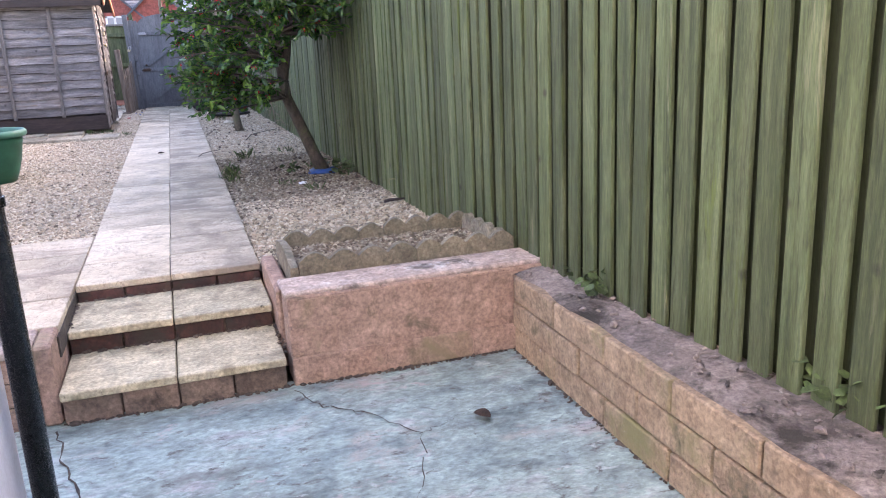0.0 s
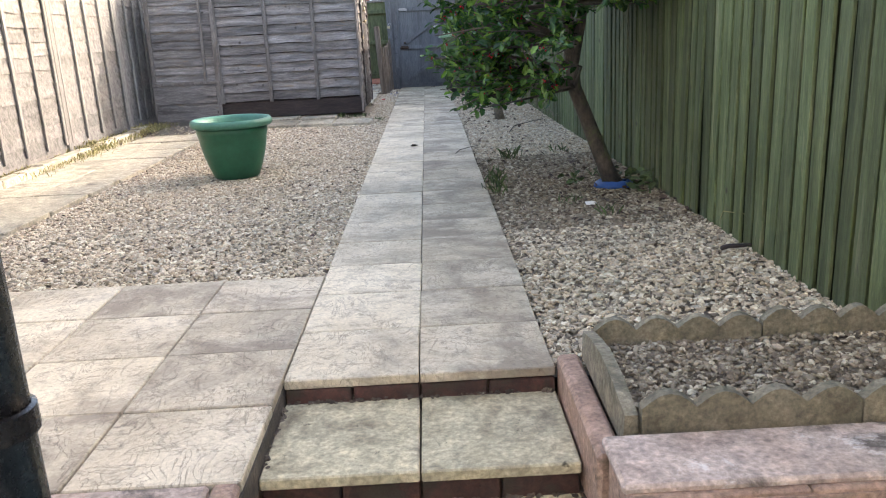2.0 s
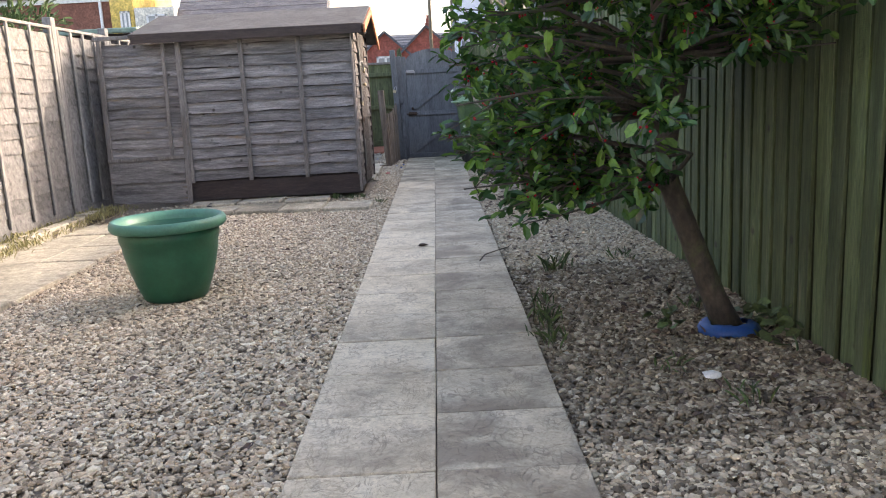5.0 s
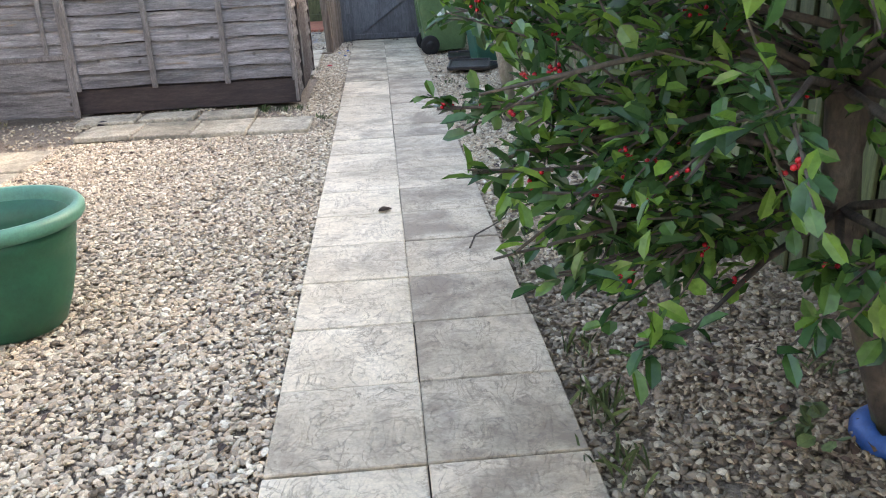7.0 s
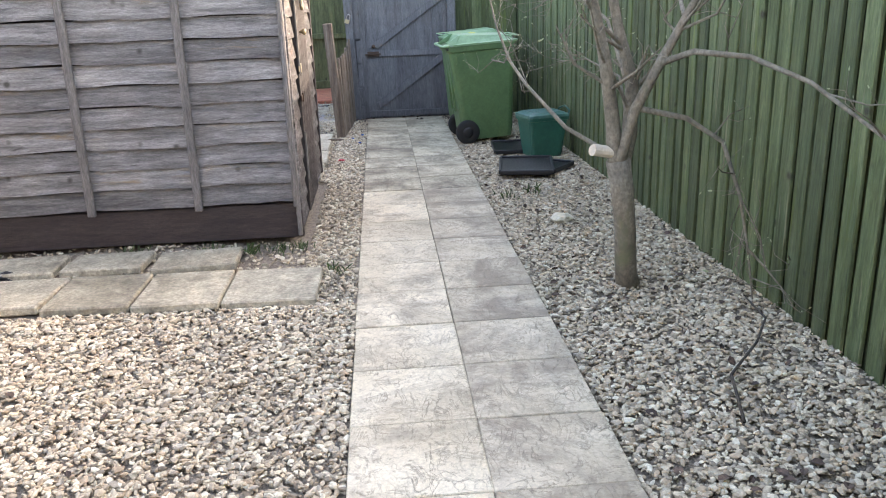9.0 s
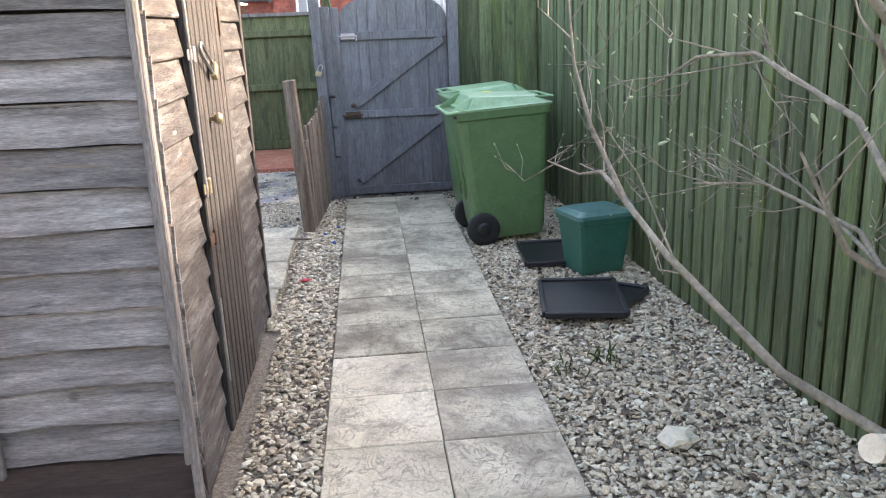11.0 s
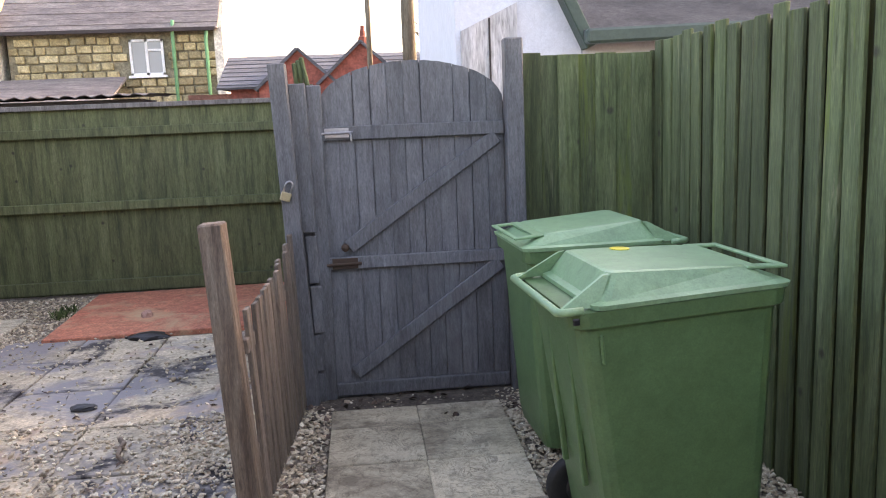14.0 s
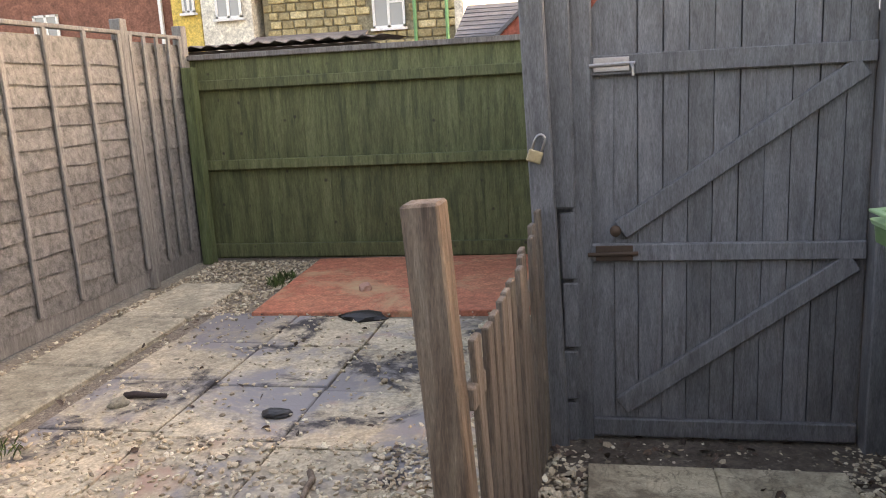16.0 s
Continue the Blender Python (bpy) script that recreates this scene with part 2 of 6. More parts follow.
M["dark_board"] = surface("dark_brown_board", [(0.028, 0.02, 0.02), (0.06, 0.043, 0.04)], 5, 60, 0.7, 0.002, (1, 6, 6))
M["felt"] = surface("roofing_felt", [(0.055, 0.052, 0.05), (0.11, 0.103, 0.098)], 3, 150, 0.95, 0.003, stain=[((0.04, 0.04, 0.04), 2, 0.56, 0.7)])
M["barge"] = surface("orange_bargeboard", [(0.36, 0.13, 0.06), (0.5, 0.22, 0.11)], 6, 60, 0.7, 0.002)
M["grey_paint"] = surface("blue_grey_gate_paint", [(0.103, 0.106, 0.114), (0.133, 0.137, 0.147), (0.155, 0.159, 0.169)], 2.5, 70, 0.6, 0.0015, (5, 5, 0.8), 0.12,
                          stain=[((0.06, 0.062, 0.075), 9, 0.68, 0.74)])
M["post_wood"] = surface("brown_post_wood", [(0.12, 0.08, 0.058), (0.2, 0.148, 0.11), (0.28, 0.225, 0.175)], 3, 60, 0.8, 0.003, (7, 7, 0.7), 0.1)
M["picket"] = surface("weathered_picket", [(0.13, 0.10, 0.078), (0.23, 0.185, 0.15)], 3, 60, 0.85, 0.003, (7, 7, 0.7), 0.2)
M["bin"] = plain("green_bin_plastic", (0.095, 0.18, 0.075), 0.42)
M["bin_lid"] = plain("green_lid_plastic", (0.23, 0.39, 0.215), 0.38)
M["caddy"] = plain("teal_plastic", (0.025, 0.12, 0.085), 0.4)
M["caddy_lid"] = plain("pale_teal_plastic", (0.055, 0.155, 0.135), 0.35)
M["pot"] = plain("green_pot_plastic", (0.014, 0.105, 0.058), 0.45)
M["pot_rim"] = plain("pale_green_pot_plastic", (0.06, 0.2, 0.14), 0.5)
M["black"] = plain("black_plastic", (0.014, 0.014, 0.016), 0.4)
M["pipe"] = plain("black_gloss_pipe", (0.008, 0.008, 0.009), 0.25)
M["rubber"] = plain("rubber", (0.012, 0.012, 0.012), 0.75)
M["render_white"] = surface("white_render", [(0.58, 0.60, 0.66), (0.62, 0.64, 0.69)], 2, 90, 0.8, 0.0008, soft=0.25)
M["white"] = plain("white_upvc", (0.78, 0.78, 0.77), 0.35)
M["steel"] = plain("dull_steel", (0.42, 0.42, 0.43), 0.4, 1.0)
M["brass"] = plain("brass", (0.46, 0.39, 0.26), 0.45, 1.0)
M["rust"] = plain("rusty_iron", (0.08, 0.05, 0.035), 0.8, 0.3)
M["bark"] = surface("grey_brown_bark", [(0.04, 0.033, 0.026), (0.085, 0.07, 0.054), (0.12, 0.105, 0.082)], 9, 70, 0.9, 0.005, (1, 1, 0.6), stain=[((0.1, 0.12, 0.05), 4, 0.6, 0.7)])
M["bark_pale"] = surface("smooth_grey_bark", [(0.15, 0.125, 0.09), (0.27, 0.235, 0.18)], 8, 70, 0.8, 0.003, (1, 1, 0.7), stain=[((0.15, 0.15, 0.09), 3, 0.6, 0.7)])
M["cut_wood"] = plain("fresh_cut_wood", (0.6, 0.52, 0.4), 0.8)
M["blue"] = plain("blue_plastic", (0.02, 0.09, 0.3), 0.5)
M["red"] = plain("red_plastic", (0.5, 0.03, 0.04), 0.5)
M["berry"] = plain("red_berry", (0.42, 0.012, 0.02), 0.25)
M["yellow"] = plain("yellow_sticker", (0.7, 0.6, 0.05), 0.5)
M["dead_leaf"] = surface("dead_leaf", [(0.05, 0.035, 0.03), (0.13, 0.085, 0.06)], 20, 90, 0.8, 0.001, island=True, tint=0.4)
M["weed"] = surface("weed_leaf", [(0.05, 0.085, 0.025), (0.10, 0.15, 0.05)], 15, 90, 0.7, 0.001, island=True, tint=0.35)
M["straw"] = surface("dry_grass", [(0.25, 0.23, 0.1), (0.4, 0.37, 0.18)], 15, 90, 0.8, 0.001, island=True, tint=0.3)
M["gravel_bed"] = surface("gravel_bed", [(0.18, 0.148, 0.115), (0.33, 0.28, 0.22)], 40, 110, 0.95, 0.012)


def stone_material(name, cols):
    m, nt, b = begin(name)
    r = nt.nodes.new("ShaderNodeNewGeometry").outputs["Random Per Island"]
    col = ramp(nt, r, [(i / (len(cols) - 1), c) for i, c in enumerate(cols)])
    v = coords(nt)
    drift = noisy(nt, v, 0.9, 4, 0.6)
    col = mixed(nt, 1.0, col, ramp(nt, drift, [(0.3, (0.85, 0.86, 0.78)), (0.7, (1.09, 1.08, 1.0))]), "MULTIPLY")
    g = noisy(nt, v, 140, 4, 0.6)
    col = mixed(nt, 1.0, col, ramp(nt, g, [(0.3, 0.75), (0.7, 1.15)]), "MULTIPLY")
    nt.links.new(col, b.inputs["Base Color"])
    b.inputs["Roughness"].default_value = 0.85
    nt.links.new(bumped(nt, g, 0.5, 0.002), b.inputs["Normal"])
    return m


M["gravel"] = stone_material("buff_gravel", [(0.56, 0.45, 0.34), (0.38, 0.295, 0.22), (0.68, 0.59, 0.47), (0.50, 0.42, 0.335), (0.17, 0.135, 0.105), (0.80, 0.74, 0.63), (0.60, 0.50, 0.39), (0.42, 0.37, 0.325)])

# Soil-stained stones, with the holly's shade also put into the darker tones.
M["dirty_shaded_gravel"] = stone_material("soiled_gravel", [(0.28, 0.22, 0.165), (0.15, 0.115, 0.085), (0.38, 0.33, 0.26), (0.22, 0.175, 0.135), (0.09, 0.07, 0.052), (0.54, 0.49, 0.41), (0.30, 0.24, 0.185), (0.20, 0.17, 0.14)])


def leaf_material(name, c1, c2, rough=0.3):
    m, nt, b = begin(name)
    r = nt.nodes.new("ShaderNodeNewGeometry").outputs["Random Per Island"]
    v = coords(nt)
    col = ramp(nt, r, [(0.0, c1), (0.45, tuple(a * 1.8 for a in c1)), (0.78, tuple((a + b2) / 2 for a, b2 in zip(c1, c2))), (1.0, c2)])
    col = mixed(nt, 1.0, col, ramp(nt, noisy(nt, v, 60, 3), [(0.3, 0.8), (0.7, 1.2)]), "MULTIPLY")
    nt.links.new(col, b.inputs["Base Color"])
    b.inputs["Roughness"].default_value = rough
    thin, both, out = nt.nodes.new("ShaderNodeBsdfTranslucent"), nt.nodes.new("ShaderNodeMixShader"), nt.nodes["Material Output"]
    both.inputs[0].default_value = 0.3
    nt.links.new(mixed(nt, 1.0, col, (1.0, 1.25, 0.5), "MULTIPLY"), thin.inputs["Color"])
    nt.links.new(b.outputs[0], both.inputs[1])
    nt.links.new(thin.outputs[0], both.inputs[2])
    nt.links.new(both.outputs[0], out.inputs["Surface"])
    return m


M["holly"] = leaf_material("glossy_holly_leaf", (0.024, 0.06, 0.021), (0.16, 0.29, 0.055), 0.26)


# ---- building helpers ----
def mesh_of(name, bm, mat, smooth=False):
    me = bpy.data.meshes.new(name)
    bmesh.ops.recalc_face_normals(bm, faces=bm.faces)
    bm.to_mesh(me)
    bm.free()
    me.materials.append(mat)
    if smooth:
        for p in me.polygons:
            p.use_smooth = True
    return me


def thing(name, label, category, at=(0, 0, 0), rz=0, group="", kind=""):
    ob = new(name)
    ob.empty_display_size = 0.1
    ob.matrix_basis = pose(*at, 0, 0, rz)
    return tagged(ob, label, category, group, kind)


def under(ob, parent):
    ob.parent = parent
    base = parent.matrix_basis
    if parent.parent:
        base = parent.parent.matrix_basis @ parent.matrix_parent_inverse @ base
    ob.matrix_parent_inverse = base.inverted()
    return ob


def part(name, bm, mat, parent=None, label="", smooth=False):
    """One mesh object, in the world's coordinates, under a thing or a part."""
    ob = new(name, mesh_of(name, bm, mat, smooth))
    if parent:
        under(ob, parent)
    if label:
        ob["label"] = label
    return ob


def box(bm, size, m=Matrix(), bevel=0.0, segments=1):
    """A bevelled box about the origin of m."""
    r = bmesh.ops.create_cube(bm, size=1.0, matrix=m @ Matrix.Diagonal((*size, 1)))
    if bevel:
        edges = {e for v in r["verts"] for e in v.link_edges}
        bmesh.ops.bevel(bm, geom=list(edges), offset=bevel, segments=segments, affect="EDGES", profile=0.6)


def span(bm, x0, x1, y0, y1, z0, z1, bevel=0.0):
    box(bm, (x1 - x0, y1 - y0, z1 - z0), pose((x0 + x1) / 2, (y0 + y1) / 2, (z0 + z1) / 2), bevel)


def tube(bm, pts, radii, sides=8, caps=True):
    """A round limb through pts, with the radius at each of them."""
    pts = [Vector(p) for p in pts]
    rings = []
    up = Vector((0.31, 0.22, 0.92))
    for i, p in enumerate(pts):
        d = (pts[min(i + 1, len(pts) - 1)] - pts[max(i - 1, 0)]).normalized()
        a = d.cross(up)
        a = a.normalized() if a.length > 1e-3 else Vector((1, 0, 0))
        b = d.cross(a)
        r = radii[i] if isinstance(radii, (list, tuple)) else radii
        rings.append([bm.verts.new(p + r * (math.cos(k * math.tau / sides) * a + math.sin(k * math.tau / sides) * b)) for k in range(sides)])
    for r0, r1 in zip(rings, rings[1:]):
        for k in range(sides):
            bm.faces.new((r0[k], r0[(k + 1) % sides], r1[(k + 1) % sides], r1[k]))
    if caps:
        bm.faces.new(rings[0])
        bm.faces.new(rings[-1])


def lathe(bm, rings, m=Matrix(), sides=48):
    """A turned shape from (radius, height) rings."""
    prev = None
    for r, z in rings:
        row = [bm.verts.new(m @ Vector((r * math.cos(k * math.tau / sides), r * math.sin(k * math.tau / sides), z))) for k in range(sides)]
        if prev:
            for k in range(sides):
                bm.faces.new((prev[k], prev[(k + 1) % sides], row[(k + 1) % sides], row[k]))
        prev = row
    return prev


PIECES = {}


def piece(name, size, m, parent, mat, bevel=0.003):
    """One small block of a surface: alike pieces share a mesh."""
    key = (tuple(round(s, 4) for s in size), mat.name, bevel)
    if key not in PIECES:
        bm = bmesh.new()
        box(bm, size, Matrix(), bevel)
        PIECES[key] = mesh_of(name, bm, mat)
    ob = new(name, PIECES[key])
    ob.matrix_basis = m
    return under(ob, parent)


def wavy(length, height, seed, mat, thick=0.012, drop=0.02):
    """A waney-edged lap slat along x: its foot wanders."""
    key = ("wavy", round(length, 3), round(height, 3), seed, mat.name, drop)
    if key not in PIECES:
        rnd = random.Random(seed * 7 + 3)
        bm, n, rows = bmesh.new(), 14, []
        ph, am = rnd.uniform(0, 6), rnd.uniform(0.002, 0.0075)
        for i in range(n + 1):
            x = -length / 2 + length * i / n
            low = -height / 2 - drop + am * math.sin(ph + i * rnd.uniform(0.7, 0.95)) + rnd.uniform(-0.003, 0.003)
            rows.append([bm.verts.new(c) for c in ((x, 0.0, height / 2), (x, -thick * 1.7, low), (x, -thick * 0.4, low + 0.004), (x, thick * 0.6, height / 2))])
        for a, b in zip(rows, rows[1:]):
            for k in range(4):
                bm.faces.new((a[k], a[(k + 1) % 4], b[(k + 1) % 4], b[k]))
        bm.faces.new(rows[0])
        bm.faces.new(rows[-1])
        PIECES[key] = mesh_of("slat", bm, mat)
    return PIECES[key]


def slat(length, height, seed, m, parent, mat, drop=0.02):
    ob = new("slat", wavy(length, height, seed, mat, 0.012, drop))
    ob.matrix_basis = m
    return under(ob, parent)


def soup(name, verts, faces, mat, smooth=False):
    """A mesh from numpy arrays of corners and triangles."""
    me = bpy.data.meshes.new(name)
    me.vertices.add(len(verts))
    me.vertices.foreach_set("co", verts.astype(np.float32).ravel())
    me.loops.add(faces.size)
    me.loops.foreach_set("vertex_index", faces.astype(np.int32).ravel())
    me.polygons.add(len(faces))
    me.polygons.foreach_set("loop_start", np.arange(0, faces.size, 3, dtype=np.int32))
    me.polygons.foreach_set("use_smooth", np.full(len(faces), smooth))
    me.update(calc_edges=True)
    me.validate()
    me.materials.append(mat)
    return me


def turns(rng, n):
    """n random turns as matrices."""
    q = rng.normal(size=(n, 4))
    q /= np.linalg.norm(q, axis=1, keepdims=True)
    w, x, y, z = q.T
    return np.stack([1 - 2 * (y * y + z * z), 2 * (x * y - z * w), 2 * (x * z + y * w), 2 * (x * y + z * w), 1 - 2 * (x * x + z * z),
                     2 * (y * z - x * w), 2 * (x * z - y * w), 2 * (y * z + x * w), 1 - 2 * (x * x + y * y)], 1).reshape(n, 3, 3)


def ico():
    bm = bmesh.new()
    bmesh.ops.create_icosphere(bm, subdivisions=1, radius=1.0)
    v = np.array([p.co[:] for p in bm.verts])
    f = np.array([[p.index for p in q.verts] for q in bm.faces])
    bm.free()
    return v, f


def stones(name, rng, xy, z, mat, lo=0.0052, hi=0.0145):
    """Angular pebbles lying at the places xy."""
    v, f = ico()
    n = len(xy)
    size = rng.uniform(lo, hi, (n, 1, 1)) * rng.uniform(0.75, 1.25, (n, 1, 1))
    body = v[None] * rng.uniform(0.78, 1.2, (n, len(v), 1)) * rng.uniform((1.0, 0.65, 0.4), (1.35, 1.0, 0.75), (n, 3))[:, None]
    yaw = rng.uniform(0, math.tau, n)
    tilt = turns(rng, n) * 0.35 + np.stack([np.cos(yaw), -np.sin(yaw), 0 * yaw, np.sin(yaw), np.cos(yaw), 0 * yaw, 0 * yaw, 0 * yaw, 1 + 0 * yaw], 1).reshape(n, 3, 3)
    body = np.einsum("nij,nkj->nki", tilt, body) * size
    body += np.concatenate([xy, (z + rng.uniform(-0.002, 0.009, n))[:, None]], 1)[:, None]
    faces = (f[None] + (np.arange(n) * len(v))[:, None, None]).reshape(-1, 3)
    return soup(name, body.reshape(-1, 3), faces, mat)


def scatter(rng, x0, x1, y0, y1, per_m2):
    n = int((x1 - x0) * (y1 - y0) * per_m2)
    return np.stack([rng.uniform(x0, x1, n), rng.uniform(y0, y1, n)], 1)


def fence_x(y):
    """The line of the long green fence, with a slight bend at the top of the steps."""
    return 1.655 - (0.052 if y < 0 else 0.0155) * y


def panel_x(y):
    """The line of the panel fence."""
    return -3.72 - 0.02 * (y - 8.0)


# ---- ground and levels ----
rng = np.random.default_rng(4)
rnd = random.Random(11)


def ground_z(x, y):
    z = -0.03 + 0.075 * math.exp(-(((x + 1.9) / 1.5) ** 2) - ((y - 8.6) / 1.7) ** 2)
    return z - 0.015 * min(1, max(0, (y - 12.6) / 0.8))


bm = bmesh.new()
rows = [(-400, -0.40), (0.06, -0.40), (0.06, -0.12), (600, -0.12)]
grid = [[bm.verts.new((x, y, z)) for x in (-400, 400)] for y, z in rows]
for a, b in zip(grid, grid[1:]):
    bm.faces.new((a[0], a[1], b[1], b[0]))
tagged(part("ground", bm, M["soil"]), "brown earth ground reaching far beyond the garden", "ground", kind="structure")

bm = bmesh.new()
nx, ny = 48, 140
grid = [[bm.verts.new((-3.95 + 5.85 * i / nx, 0.02 + 17.0 * j / ny, 0)) for i in range(nx + 1)] for j in range(ny + 1)]
for row in grid:
    for v in row:
        v.co.z = ground_z(v.co.x, v.co.y) - 0.012 + 0.008 * noise.noise(v.co * 3)
        if v.co.x > fence_x(v.co.y):
            v.co.x = fence_x(v.co.y)
for a, b in zip(grid, grid[1:]):
    for k in range(nx):
        bm.faces.new((a[k], a[k + 1], b[k + 1], b[k]))
tagged(part("gravel_bed", bm, M["gravel_bed"], smooth=True), "buff gravel bed under the loose stones of the garden", "gravel bed", kind="structure")

bm = bmesh.new()
nx, ny = 40, 50
grid = [[bm.verts.new((-3.7 + 5.3 * i / nx, -8.0 + 7.2 * j / ny, -0.345 + 0.006 * noise.noise(Vector((i * 0.3, j * 0.3, 2))))) for i in range(nx + 1)] for j in range(ny + 1)]
for a, b in zip(grid, grid[1:]):
    for k in range(nx):
        bm.faces.new((a[k], a[k + 1], b[k + 1], b[k]))
patio = tagged(part("patio", bm, M["patio"], smooth=True), "cracked concrete patio with worn pale blue paint", "patio", kind="structure")


def crack(pts, wide):
    bm, prev, r = bmesh.new(), None, random.Random(len(pts))
    fine = []
    for a, b in zip(pts, pts[1:]):
        for k in range(7):
            s = k / 7
            fine.append((a[0] + (b[0] - a[0]) * s + r.uniform(-0.012, 0.012), a[1] + (b[1] - a[1]) * s + r.uniform(-0.012, 0.012)))
    for i, (x, y) in enumerate(fine):
        w = wide * r.uniform(0.3, 1.0)
        row = [bm.verts.new((x - w, y - w, -0.338)), bm.verts.new((x + w, y + w, -0.338))]
        if prev:
            bm.faces.new((prev[0], prev[1], row[1], row[0]))
        prev = row
    part("crack", bm, M["joint"], patio, "dark crack in the concrete")


crack([(0.47, -0.9), (0.56, -1.12), (0.72, -1.25), (0.86, -1.5), (0.80, -1.75), (0.62, -2.1), (0.5, -2.6)], 0.0035)
crack([(-0.47, -0.9), (-0.42, -1.2), (-0.33, -1.5), (-0.28, -1.9)], 0.005)
crack([(0.86, -1.5), (1.0, -1.44), (1.15, -1.35)], 0.0018)

# ---- retaining walls and steps ----
steps = thing("steps", "three shallow garden steps of worn slabs on painted brick risers", "steps", (0, -0.4, -0.345), kind="structure")
for y, z, mat in ((-0.225, -0.085, "tread"), (-0.66, -0.195, "tread")):
    for x in (-0.226, 0.226):
        piece("slab", (0.446, 0.46, 0.036), pose(x, y, z - 0.018, rnd.uniform(-0.4, 0.4), rnd.uniform(-0.5, 0.5), rnd.uniform(-0.3, 0.3)), steps, M[mat], 0.005)
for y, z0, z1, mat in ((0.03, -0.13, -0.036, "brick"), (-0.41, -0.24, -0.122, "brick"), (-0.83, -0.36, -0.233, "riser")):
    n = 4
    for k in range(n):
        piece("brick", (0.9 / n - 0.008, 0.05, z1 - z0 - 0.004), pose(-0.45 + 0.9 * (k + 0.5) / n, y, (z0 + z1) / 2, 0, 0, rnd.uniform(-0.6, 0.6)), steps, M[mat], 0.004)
    bm = bmesh.new()
    span(bm, -0.45, 0.45, y + 0.012, y + 0.4, z0, z1 - 0.002)
    part("core", bm, M["mortar"], steps)

wall_blocks = thing("wall_front", "low painted retaining wall of pink rendered blocks", "retaining wall", (1.1, -0.75, -0.345), kind="structure")
H3 = 0.135
for c in range(3):
    x = 0.475 - (0.2 if c % 2 else 0.0)
    while x < 1.84:
        x0, x1 = max(x, 0.475), min(x + 0.42, 1.84)
        if x1 - x0 > 0.05:
            piece("block", (round(x1 - x0 - 0.005, 3), 0.2, H3 - 0.004), pose((x0 + x1) / 2, -0.765 + 0.006 * c + rnd.uniform(-0.002, 0.002), -0.345 + H3 * (c + 0.5)), wall_blocks, M["pink"], 0.006)
        x += 0.42
bm = bmesh.new()
span(bm, 0.49, 1.84, -0.859, -0.6, -0.36, 0.045)
part("core", bm, M["pink"], wall_blocks)
bm = bmesh.new()
span(bm, 0.47, 1.86, -0.835, -0.60, 0.052, 0.078, 0.008)
part("coping", bm, M["coping"], wall_blocks, "pink coping with paint worn to white")
bm = bmesh.new()
span(bm, 0.458, 0.53, -0.62, 0.04, -0.345, 0.03, 0.012)
part("cheek", bm, M["pink"], wall_blocks)

wall_right = thing("wall_side", "low pink painted block wall with mossy joints below the fence", "retaining wall", (1.65, -3, -0.345), kind="structure")
for c in range(3):
    y, h4 = -0.885 + (0.2 if c % 2 else 0), 0.125
    while y > -6.5:
        piece("block", (0.24, 0.412, h4 - 0.008), pose(1.63 + rnd.uniform(-0.005, 0.005), min(y, -0.885) - 0.21, -0.345 + h4 * (c + 0.5), 0, 0, rnd.uniform(-0.3, 0.3)), wall_right, M["side_paint"], 0.006)
        y -= 0.42
bm = bmesh.new()
span(bm, 1.524, 1.78, -6.6, -0.88, -0.36, 0.022)
part("core", bm, M["side_paint"], wall_right)
bm = bmesh.new()
n = 60
prev = None
for i in range(n + 1):
    y = -0.86 - 5.6 * i / n
    row = [bm.verts.new((1.535 + 0.03 * noise.noise(Vector((0, y * 4, 1))), y, 0.028)), bm.verts.new((1.62, y, 0.045 + 0.015 * noise.noise(Vector((1, y * 5, 1))))),
           bm.verts.new((1.76, y, 0.05 + 0.02 * noise.noise(Vector((2, y * 5, 1))))), bm.verts.new((fence_x(y) + 0.02, y, 0.055))]
    if prev:
        for k in range(3):
            bm.faces.new((prev[k], prev[k + 1], row[k + 1], row[k]))
    prev = row
part("soil_top", bm, M["rubble_top"], wall_right, "dark crumbling mortar and soil along the wall top", True)

wall_left = thing("wall_left", "low painted wall of the paved terrace beside the steps", "retaining wall", (-1, -0.8, -0.345), kind="structure")
for c in range(3):
    x = -0.52 + (0.13 if c % 2 else 0)
    while x > -3.5:
        piece("block", (0.272, 0.16, 0.098), pose(min(x, -0.52) - 0.14, -0.765, -0.345 + 0.104 * (c + 0.5)), wall_left, M["pink"], 0.006)
        x -= 0.28
bm = bmesh.new()
span(bm, -3.6, -0.53, -0.835, -0.68, -0.36, -0.037)
part("core", bm, M["mortar"], wall_left)
bm = bmesh.new()
span(bm, -0.528, -0.458, -0.84, 0.0, -0.345, -0.004, 0.01)
part("cheek", bm, M["pink"], wall_left)
bm = bmesh.new()
span(bm, -3.6, -0.532, -0.86, -0.605, -0.033, 0.003, 0.008)
part("coping", bm, M["coping"], wall_left, "worn painted coping")

# ---- house corner ----
house = thing("house", "white rendered rear wing of the house", "house", (-3, -5, -0.36), kind="structure")
bm = bmesh.new()
span(bm, -6.0, -0.465, -9.0, -1.585, -0.36, 5.2)
part("wall", bm, M["render_white"], house)
bm = bmesh.new()
span(bm, -6.3, -0.2, -9.2, -1.3, 5.2, 5.5)
part("roof", bm, M["felt"], house)
bm = bmesh.new()
span(bm, -0.5, 4.0, -9.0, -7.6, -0.36, 5.2)
part("rear_wall", bm, M["render_white"], house)
bm = bmesh.new()
span(bm, -0.47, -0.40, -3.2, -1.95, 0.66, 0.70, 0.006)
part("window_sill", bm, M["white"], house, "white plastic window sill")
